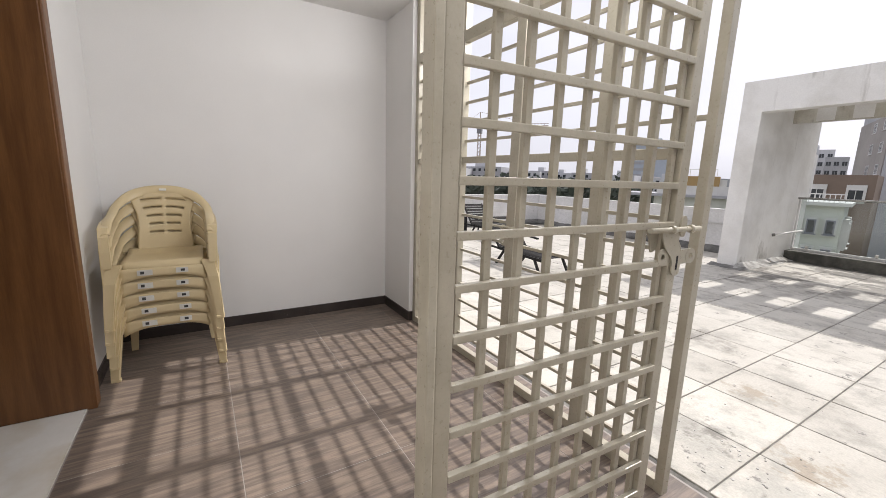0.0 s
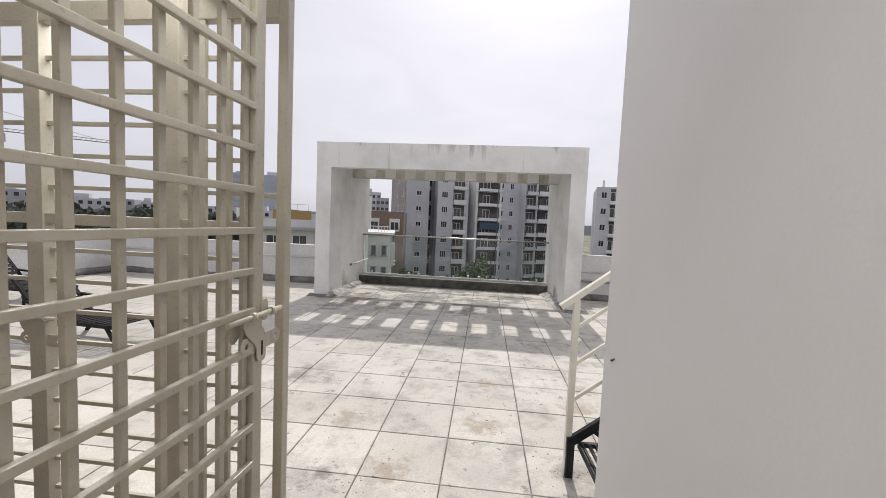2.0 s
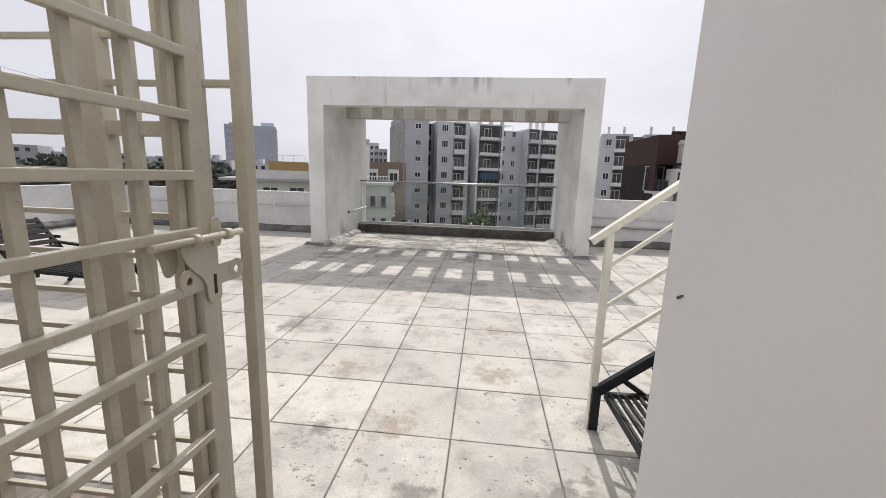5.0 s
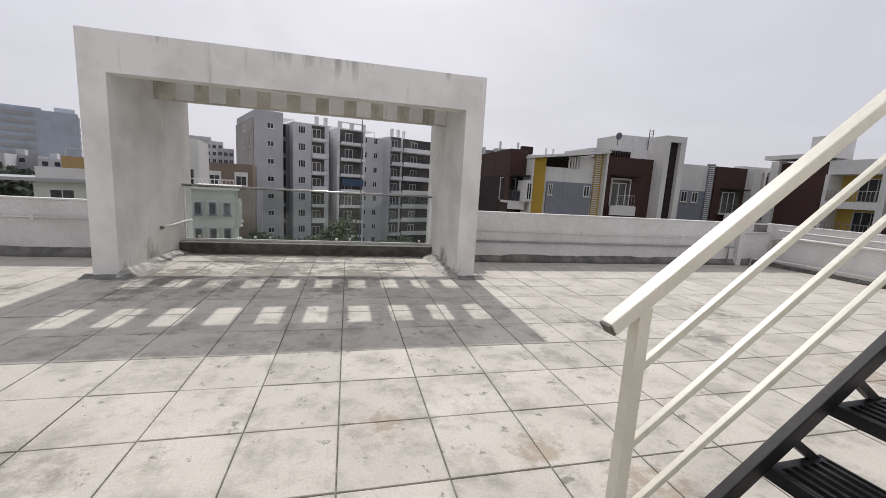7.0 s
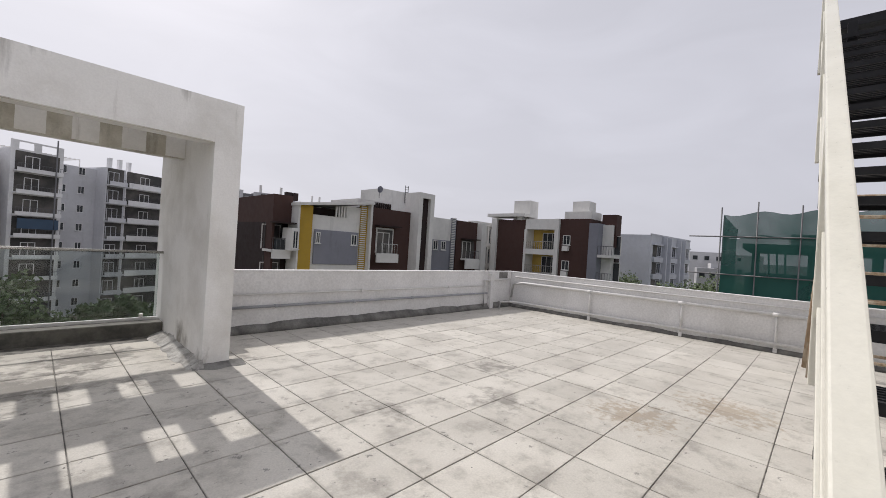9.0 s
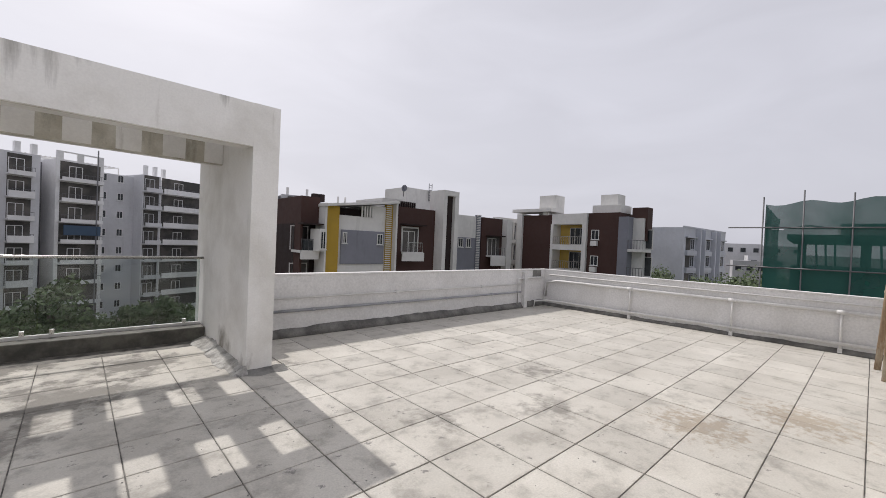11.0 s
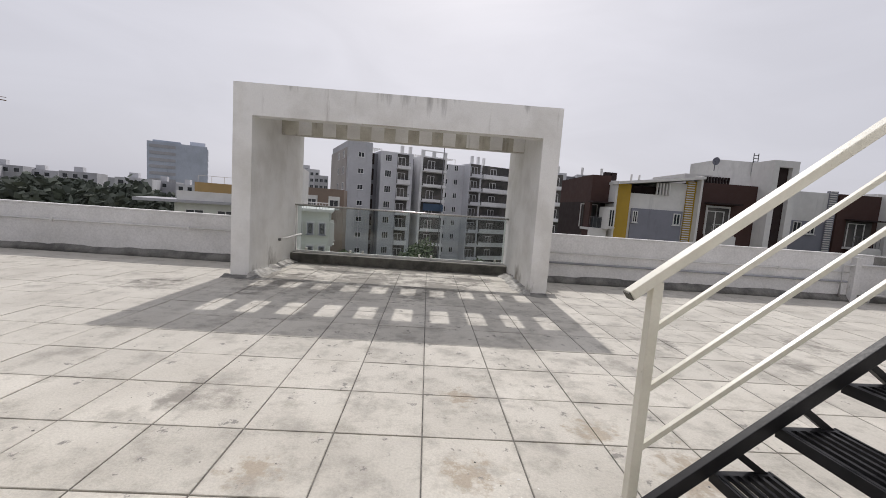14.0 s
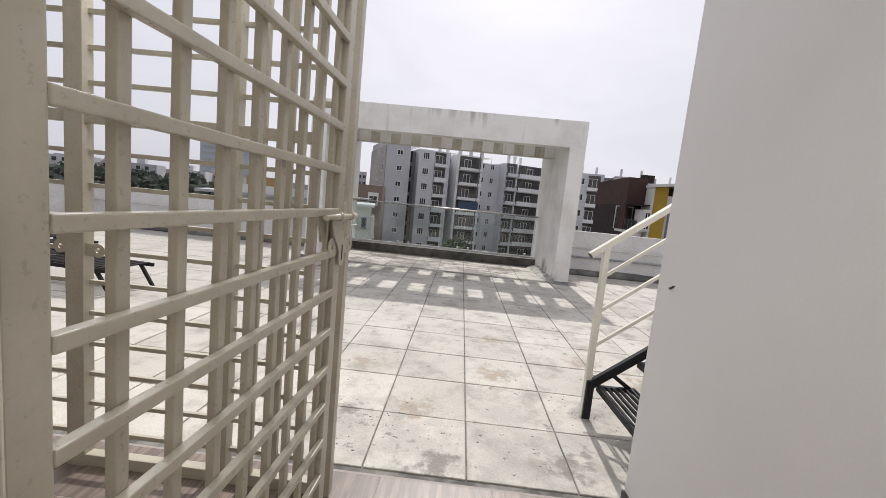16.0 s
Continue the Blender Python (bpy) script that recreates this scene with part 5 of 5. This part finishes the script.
part("canopy", box(-0.1, 0.6, 4.6, 8.0, 4.2, 4.5), BLUE_WHITE, pale_house)
part("parapet", box(-0.05, 17.55, -0.05, 0.15, 5.66, 5.86), BLUE_WHITE, pale_house)
for f in range(3):
    z = 2.45 - 2.55 * f
    for x in (2.4, 8.7, 15.2):
        # flat dark sheet: the window recess's shade as colour, no depth built
        block(pale_house, OPENING_SHADE, x - 1.6, x + 1.6, -0.03, 0.02, z, z + 1.75, "recess_opening")
        part("lintel", box(x - 1.8, x + 1.8, -0.35, 0.0, z + 1.75, z + 1.95), BLUE_WHITE, pale_house)
        part("sill_band", box(x - 1.8, x + 1.8, -0.35, 0.0, z - 0.55, z - 0.05), BLUE_WHITE, pale_house)
        window(pale_house, x + 0.7, -0.03, z + 0.1, 1.5, 1.5, 0, BLUE_WHITE, 1)
    for x in (5.4, 11.9):
        window(pale_house, x, 0, z, 0.7, 1.8, 0, BLUE_WHITE, 0)
for x in (4.4, 6.3, 10.7, 12.9):
    part("fin", box(x, x + 0.3, -0.7, 0.0, BASE, 5.6), BLUE_WHITE, pale_house)

# the white house in the gap between the brown ones
gap_house = house("terrace_house", "white house with open balconies between the brown ones", pose(42.4, 34.2, 0), "house")
block(gap_house, HOUSE_WHITE, 0, 6, 1.2, 8, BASE, 5.6)
for z in (5.2, 2.3, -0.6):
    part("balcony_slab", box(-0.4, 6, 0, 1.2, z, z + 0.5), HOUSE_WHITE, gap_house)
    window(gap_house, 1.6, 1.2, z - 2.3, 1.6, 2.0, 0, HOUSE_GREY, 2)
    window(gap_house, 3.9, 1.2, z - 2.3, 1.6, 2.0, 0, HOUSE_GREY, 2)
for x in (0.4, 2.7):
    part("balcony_post", box(x, x + 0.3, 0.05, 0.35, BASE, 5.2), HOUSE_WHITE, gap_house)

# the netted building under construction
site = house("building_site", "unfinished building wrapped in green safety netting", pose(31.2, 4.6, 0, 0, 0, 4), "building site")
block(site, DARK_GREY, 1.5, 12, -17, -1.2, BASE, 1.4, "frame")
block(site, CEMENT, 1.2, 12, -17.2, -1.0, 3.0, 3.3, "slab")
block(site, CEMENT, 1.2, 12, -17.2, -1.0, -0.3, 0.0, "slab")
for y in (-1.5, -4.2, -6.9, -9.6, -12.3):
    block(site, CEMENT, 1.5, 1.9, y - 0.4, y, 0.0, 3.0, "column")
    for k in range(3):
        part("prop", tube([(2.4, y - 0.9 - 0.4 * k, 1.4), (2.3, y - 0.8 - 0.42 * k, 3.0)], 0.05), HOUSE_WHITE, site)
block(site, HAZE_GREY, 3.5, 9, -12, -3.4, 3.3, 4.1, "upper_wall")


def net(name, z0, z1, sag, inset=0.0):
    bm = bmesh.new()
    rows = []
    for i in range(45):
        y = 0.0 - 18.0 * i / 44
        r = []
        for j in range(9):
            k = j / 8
            z = z0 + (z1 - z0) * k
            if j == 8:
                z += 0.12 * math.sin(y * 2.4) + 0.035 * -y
            r.append(bm.verts.new((inset + 0.16 * noise.noise((y * 0.7, z * 0.5, sag)) + 0.5 * (1 - k) * (0 if sag < 1 else 0.0), y, z)))
        rows.append(r)
    for p, q in zip(rows, rows[1:]):
        for j in range(8):
            bm.faces.new((p[j], q[j], q[j + 1], p[j + 1])).smooth = True
    return part(name, bm, NET, site)


net("net", -13, 3.6, 0.3)
net("net", 3.55, 5.05, 2.2, 0.05)
bm = bmesh.new()
rows = []
for i in range(20):
    x = 12.0 * i / 19
    rows.append([bm.verts.new((x, 0.15 * noise.noise((x, z * 0.4, 8)), z)) for z in (-13, -9, -5, -1, 1.5, 3.6, 5.0)])
for p, q in zip(rows, rows[1:]):
    for j in range(6):
        bm.faces.new((p[j], q[j], q[j + 1], p[j + 1])).smooth = True
part("net", bm, NET, site)
for k in range(10):
    y = 0.1 - 1.9 * k
    part("scaffold_pole", tube([(-0.15, y, -13), (-0.12, y + 0.08 * math.sin(k * 2.0), 5.5 + 0.25 * math.sin(k * 1.7) + 0.06 * k)], 0.04, sides=6), BARS, site)
for z in (3.6, 1.2, -1.2):
    part("scaffold_ledger", tube([(-0.18, 1.8, z + 0.02), (-0.18, -18, z + 0.1)], 0.045, sides=6), BARS, site)

# small pale house and neighbours beyond the glass
small = house("pale_house", "small pale sage house with projecting window surrounds", pose(*away(-19.2, 31), 0, 0, 12), "house")
block(small, SAGE, 0, 2.6, 0, 8, BASE, 0.55)
part("roof", box(-0.3, 2.9, -0.4, 8.3, 0.55, 0.75), HOUSE_WHITE, small)
for z in (-1.15, -2.9, -4.65):
    for x in (0.45, 1.3, 2.15):
        part("window_surround", box(x - 0.3, x + 0.3, -0.25, 0.0, z - 0.12, z + 0.98), HOUSE_WHITE, small)
        window(small, x, -0.25, z, 0.44, 0.86, 0, HOUSE_GREY, 0)
for z in (-2.0, -5.1):
    for y in (1.5, 4.5):
        part("window_surround", box(2.6, 2.9, y - 0.5, y + 0.5, z - 0.15, z + 1.75), HOUSE_WHITE, small)
        window(small, 2.9, y, z, 0.7, 1.5, 90, HOUSE_WHITE, 1)
bm = box(0, 2.6, 0.2, 0.26, 1.2, 1.26)
for k in range(12):
    box(0.02 + 0.23 * k, 0.06 + 0.23 * k, 0.2, 0.26, 0.75, 1.2, bm)
part("roof_rail", bm, HOUSE_WHITE, small)
tall = house("narrow_house", "narrow white house rising behind the pale one", pose(*away(-21.0, 43), 0, 0, 10), "house")
block(tall, HOUSE_WHITE, 0, 2.2, 0, 7, BASE, 4.6)
window(tall, 1.4, 0, 0.2, 0.8, 1.7, 0, DARK_GREY, 1)
ochre = house("ochre_house", "low ochre-brown house with a flat roof", pose(*away(-18.2, 62), 0, 0, 8), "house")
block(ochre, facade("dusty_brown_paint", (0.22, 0.165, 0.13)), 0, 6.6, 0, 8, BASE, 3.1)
for x in (2.0, 5.2):
    part("window_surround", box(x - 0.8, x + 0.8, -0.3, 0.0, 0.0, 2.0), HOUSE_WHITE, ochre)
    window(ochre, x, -0.3, 0.2, 1.3, 1.3, 0, HOUSE_WHITE, 1)
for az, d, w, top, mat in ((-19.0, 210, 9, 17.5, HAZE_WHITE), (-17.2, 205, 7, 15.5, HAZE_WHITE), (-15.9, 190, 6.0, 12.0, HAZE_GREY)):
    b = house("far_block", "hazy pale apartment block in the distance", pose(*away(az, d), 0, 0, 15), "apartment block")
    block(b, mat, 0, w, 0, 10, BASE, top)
    for f in range(5):
        for k in range(3):
            window(b, w * (k + 0.5) / 3, 0, top - 3 * (f + 1), 1.4, 1.5, 0, HAZE_GREY, 1)

# office tower and the long white row to the left
office = house("office_tower", "large hazy blue-grey office building", pose(*away(-28.5, 250), 0, 0, 28), "office building")
block(office, OFFICE, -26, 0, 0, 30, BASE, 24.4)
block(office, OFFICE, -24, -12, 4, 24, 24.4, 25.6)
# right face in a lighter copy of the colour, painted as lit
block(office, OFFICE_LIT, 0, 0.3, 0.2, 24, BASE, 23.2)
block(office, OFFICE_LIT, -8, -1, 8, 26, 24.4, 27.0)
for f in range(11):
    z = 21.5 - 3.4 * f
    part("window_band", box(0.3, 0.5, 1.0, 23, z, z + 1.5), OFFICE, office)
    part("window_band", box(-25, -14, -0.2, 0.0, z, z + 1.5), HAZE_GREY, office)
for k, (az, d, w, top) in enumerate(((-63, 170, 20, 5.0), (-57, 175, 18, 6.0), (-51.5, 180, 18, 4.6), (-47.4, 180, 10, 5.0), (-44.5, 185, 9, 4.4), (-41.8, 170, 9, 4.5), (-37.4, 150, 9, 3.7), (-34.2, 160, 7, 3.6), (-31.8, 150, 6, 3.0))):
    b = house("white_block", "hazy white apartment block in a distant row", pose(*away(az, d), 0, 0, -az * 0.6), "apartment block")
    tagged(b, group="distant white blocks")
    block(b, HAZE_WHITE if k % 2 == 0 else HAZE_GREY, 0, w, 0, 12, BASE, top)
    block(b, HAZE_WHITE, w * 0.3, w * 0.55, 3, 6, top, top + 1.6, "stair_room")
    for f in range(4):
        for q in range(int(w / 2.4)):
            window(b, 1.4 + 2.4 * q, 0, top - 2.9 * (f + 1) + 0.9, 1.3, 1.3, 0, HAZE_WHITE, 0)
orange = house("orange_house", "flat-roofed house with an ochre upper room", pose(*away(-30.2, 62), 0, 0, 24), "house")
block(orange, OCHRE, 0, 5.4, 0, 5, -1, 2.6)
block(orange, HOUSE_WHITE, 5.4, 6.2, 0.3, 4.6, -1, 2.2)
part("roof_rail", box(0.3, 5, 1, 1.06, 3.5, 3.56), HOUSE_WHITE, orange)
for x in (0.3, 1.9, 3.4, 5.0):
    part("rail_post", box(x - 0.03, x + 0.03, 1, 1.06, 2.6, 3.5), HOUSE_WHITE, orange)
low = house("low_house", "low pale house with a flat overhanging roof", pose(*away(-32.5, 44), 0, 0, 26), "house")
block(low, SAGE, 0, 9.5, 0, 7, BASE, 0.3)
part("roof", box(-3.0, 10, -0.8, 7, 0.3, 0.55), HAZE_GREY, low)
part("parapet", box(0.2, 9.8, -0.3, 0.0, 0.55, 1.4), HOUSE_WHITE, low)
for x in (1.6, 4.2, 7.0):
    window(low, x, 0, -1.6, 1.5, 1.3, 0, HOUSE_WHITE, 1)

# tower crane far to the left
crane = house("tower_crane", "distant tower crane over the roofs", pose(*away(-54.5, 210), 0, 0, 40), "crane")
rust = facade("crane_paint", (0.22, 0.14, 0.08))
bm = bmesh.new()
for sx in (-0.7, 0.7):
    for sy in (-0.7, 0.7):
        box(sx - 0.1, sx + 0.1, sy - 0.1, sy + 0.1, BASE, 27, bm)
for k in range(20):
    beam((-0.7, -0.7, BASE + 2 * k), (0.7, -0.7, BASE + 2 * k + 2), 0.12, 0.12, bm)
    beam((0.7, 0.7, BASE + 2 * k), (-0.7, 0.7, BASE + 2 * k + 2), 0.12, 0.12, bm)
part("mast", bm, rust, crane)
bm = bmesh.new()
for s in (-0.5, 0.5):
    beam((-9, s, 27), (34, s, 27), 0.16, 0.16, bm)
beam((-9, 0, 28.0), (34, 0, 28.0), 0.16, 0.16, bm)
for k in range(28):
    beam((-9 + 1.5 * k, 0.5, 27), (-8.2 + 1.5 * k, 0, 28), 0.09, 0.09, bm)
beam((0, 0, 27), (0, 0, 34), 0.3, 0.3, bm)
beam((0, 0, 34), (26, 0, 28), 0.1, 0.1, bm)
beam((0, 0, 34), (-8, 0, 28), 0.1, 0.1, bm)
part("jib", bm, rust, crane)
part("cabin", box(-1.2, 1.2, -1.2, 1.2, 23.5, 26.4), DARK_GREY, crane)
part("counterweight", box(-9, -6.5, -0.8, 0.8, 25, 27), DARK_GREY, crane)


# ---- trees ----
def tree(x, y, top, spread, seed, label, mat=LEAF, leaves=3000, leaf=0.28, base=BASE):
    rng = random.Random(seed)
    t = thing("tree", label, "tree", "trees beyond the terrace", at=pose(x, y, base))
    h = top - base
    bm = tube([(0, 0, 0), (0.1, 0.05, h * 0.3), (-0.1, 0.1, h * 0.6), (0.1, 0, h * 0.85)], 0.28, sides=8, taper=0.3)
    tips = []
    for k in range(7):
        a, up = rng.uniform(0, math.tau), rng.uniform(0.6, 0.92)
        tip = Vector((spread * 0.65 * math.cos(a), spread * 0.65 * math.sin(a), h * up))
        tube([(0, 0, h * (up - 0.25)), tip * 0.5 + Vector((0, 0, h * (up - 0.12) * 0.5)), tip], 0.1, bm, 6, 0.4)
        tips.append(tip)
    part("trunk", bm, BARK, t)
    verts, faces = [], []
    hubs = tips + [Vector((rng.uniform(-0.6, 0.6) * spread, rng.uniform(-0.6, 0.6) * spread, h * rng.uniform(0.62, 0.97))) for _ in range(12)]
    sizes = [rng.uniform(0.28, 0.5) * spread for _ in hubs]
    for k in range(leaves):
        n = rng.randrange(len(hubs))
        d = Vector((rng.gauss(0, 1), rng.gauss(0, 1), rng.gauss(0, 0.75)))
        p = hubs[n] + d.normalized() * sizes[n] * rng.uniform(0.45, 1.05)
        u = Vector((rng.gauss(0, 1), rng.gauss(0, 1), rng.gauss(0, 1))).normalized() * leaf * rng.uniform(0.5, 1.2)
        w = u.orthogonal().normalized() * leaf * rng.uniform(0.35, 0.8)
        i = len(verts)
        verts += [p - u, p + w * 0.8, p + u, p - w * 0.8]
        faces.append((i, i + 1, i + 2, i + 3))
    me = bpy.data.meshes.new("crown")
    me.from_pydata([tuple(v) for v in verts], [], faces)
    me.materials.append(mat)
    ob = new("crown", me)
    ob.parent = t
    return t


for k, (az, d, top, r) in enumerate(((-1.6, 47, -3.1, 3.4), (-11.5, 52, -5.6, 2.8), (-14.0, 45, -5.6, 2.4), (5.5, 52, -5.8, 2.0), (9.0, 50, -5.0, 2.2), (1.8, 55, -7.3, 2.6), (12.0, 46, -5.8, 2.4),
                                     (-7.5, 58, -7.5, 3.2))):
    p = away(az, d)
    tree(p.x, p.y, top, r, 10 + k, "leafy green tree between the buildings")
for k, (az, d, top, r) in enumerate(((70.5, 62, -0.6, 3.4), (73, 58, -1.2, 3.2), (76, 60, -0.7, 3.6), (78.5, 56, -0.8, 3.4), (80.6, 60, -0.3, 3.4))):
    p = away(az, d)
    tree(p.x, p.y, top, r, 40 + k, "dark leafy tree beside the white house", LEAF, 4200, 0.24)
for k in range(26):
    az = -66 + 1.25 * k + 0.6 * math.sin(k * 2.3)
    p = away(az, 100 + 22 * math.sin(k * 1.9))
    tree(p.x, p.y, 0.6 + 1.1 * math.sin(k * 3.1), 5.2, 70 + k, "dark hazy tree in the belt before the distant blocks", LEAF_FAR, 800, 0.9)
for k in range(12):
    p = away(-36 + 1.1 * k, 92 + 10 * math.sin(k * 2.7))
    tree(p.x, p.y, -0.6 + 1.0 * math.sin(k * 1.3), 4.2, 120 + k, "dark hazy tree in the belt before the distant blocks", LEAF_FAR, 700, 0.8)
for k, (az, d, w, top) in enumerate(((79.3, 130, 8, 5.2), (80.4, 150, 9, 3.4), (81.4, 120, 7, 2.2), (79.9, 110, 6, 1.0), (82.5, 180, 14, 6))):
    b = house("white_block", "hazy white house in the gap beyond", pose(*away(az, d), 0, 0, -75), "house")
    block(b, HAZE_WHITE if k % 2 == 0 else HAZE_GREY, -w / 2, w / 2, 0, 8, BASE, top)
    for q in range(3):
        window(b, -w / 3 + w / 3 * q, 0, top - 2.2, 1.2, 1.2, 0, HAZE_GREY, 0)
backdrop = thing("backdrop", "far low hazy ridge along the horizon", "distance", kind="structure")
bm = bmesh.new()
prev = None
for k in range(181):
    a = radians(2 * k)
    z = 18 + 9 * noise.noise((math.cos(a) * 3, math.sin(a) * 3, 1)) + 5 * noise.noise((math.cos(a) * 11, math.sin(a) * 11, 4))
    pair = (bm.verts.new((900 * math.cos(a), 900 * math.sin(a), -14)), bm.verts.new((900 * math.cos(a), 900 * math.sin(a), z - 10)))
    if prev:
        bm.faces.new((prev[0], prev[1], pair[1], pair[0]))
    prev = pair
# ridge colour already includes the haze
part("ridge", bm, facade("hazy_ridge", (0.36, 0.37, 0.39)), backdrop)

fence = thing("site_fence", "strip of green safety net fencing on the ground", "fence", at=pose(*away(7.0, 43), 0, 0, -10))
part("net", box(0, 5.5, 0, 0.03, -13, -6.2), NET, fence)
for k in range(5):
    part("post", tube([(1.3 * k, 0.06, -13), (1.3 * k, 0.06, -6.0)], 0.05, sides=6), BARS, fence)

# ---- floor tiles ----
TXR, TXL, TY, GAP = 0.625, 0.589, 0.606, 0.009


def tile_mesh(name, w, h, thick, mat, bev=0.004):
    bm = bmesh.new()
    lower = [bm.verts.new((x, y, -thick)) for x, y in ((0, 0), (w, 0), (w, h), (0, h))]
    mid = [bm.verts.new((x, y, -bev)) for x, y in ((0, 0), (w, 0), (w, h), (0, h))]
    top = [bm.verts.new((x, y, 0)) for x, y in ((bev, bev), (w - bev, bev), (w - bev, h - bev), (bev, h - bev))]
    bm.faces.new(top)
    for a, b in ((lower, mid), (mid, top)):
        for k in range(4):
            bm.faces.new((a[k], a[(k + 1) % 4], b[(k + 1) % 4], b[k]))
    me = bpy.data.meshes.new(name)
    bm.to_mesh(me)
    bm.free()
    me.materials.append(mat)
    return me


rng = random.Random(4)
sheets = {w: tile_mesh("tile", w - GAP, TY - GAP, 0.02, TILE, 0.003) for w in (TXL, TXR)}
rest_v, rest_f = [], []
for i in range(-18, 18):
    TX = TXL if i < 0 else TXR
    for j in range(-2, 13):
        x, y = i * TX + GAP / 2, j * TY + GAP / 2
        if x < X_WEST or x + TX > X_EAST + 0.05 or y < Y_EDGE:
            continue
        inside = IX0 - 0.3 < x < IX1 - 0.3
        if y + TY > Y_NORTH + 0.2 and not inside:
            continue
        if y + TY > 7.75:
            continue
        dz = rng.uniform(-0.0015, 0.002)
        if -6 <= i <= 9 and j <= 11 or (10 <= i <= 14 and 0 <= j <= 8):
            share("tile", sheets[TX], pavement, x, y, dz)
        else:
            n = len(rest_v)
            w, h = TX - GAP, TY - GAP
            rest_v += [(x, y, -0.02), (x + w, y, -0.02), (x + w, y + h, -0.02), (x, y + h, -0.02)]
            rest_v += [(x, y, dz), (x + w, y, dz), (x + w, y + h, dz), (x, y + h, dz)]
            rest_f += [(n + 4, n + 5, n + 6, n + 7)] + [(n + k, n + (k + 1) % 4, n + 4 + (k + 1) % 4, n + 4 + k) for k in range(4)]
me = bpy.data.meshes.new("outer_tiles")
me.from_pydata(rest_v, [], rest_f)
me.materials.append(TILE)
outer = new("outer_tiles", me)
outer.parent = pavement
tagged(outer, kind="stuff")

DX, DY = 0.6, 0.82
SEAM = 0.004
dark = tile_mesh("floor_tile", DX - SEAM, DY - SEAM, 0.01, DARK_TILE, 0.001)
narrow = tile_mesh("floor_tile", DX - SEAM, 0.39 - SEAM, 0.01, DARK_TILE, 0.001)
cut, cut_narrow = tile_mesh("floor_tile", 0.124, DY - SEAM, 0.01, DARK_TILE, 0.001), tile_mesh("floor_tile", 0.124, 0.39 - SEAM, 0.01, DARK_TILE, 0.001)
for y, m in ((-4.135, cut), (-3.315, cut), (-2.495, cut), (-1.675, cut_narrow)):
    share("floor_tile", m, floor, WALL_X + 0.003, y + 0.003, 0.0135)
for i in range(1, 9):
    x = -4.2 + 0.13 - 0.6 + DX * i + 0.003
    for y, m in ((-4.135, dark), (-3.315, dark), (-2.495, dark), (-1.675, narrow)):
        share("floor_tile", m, floor, x, y + 0.003, 0.0135)
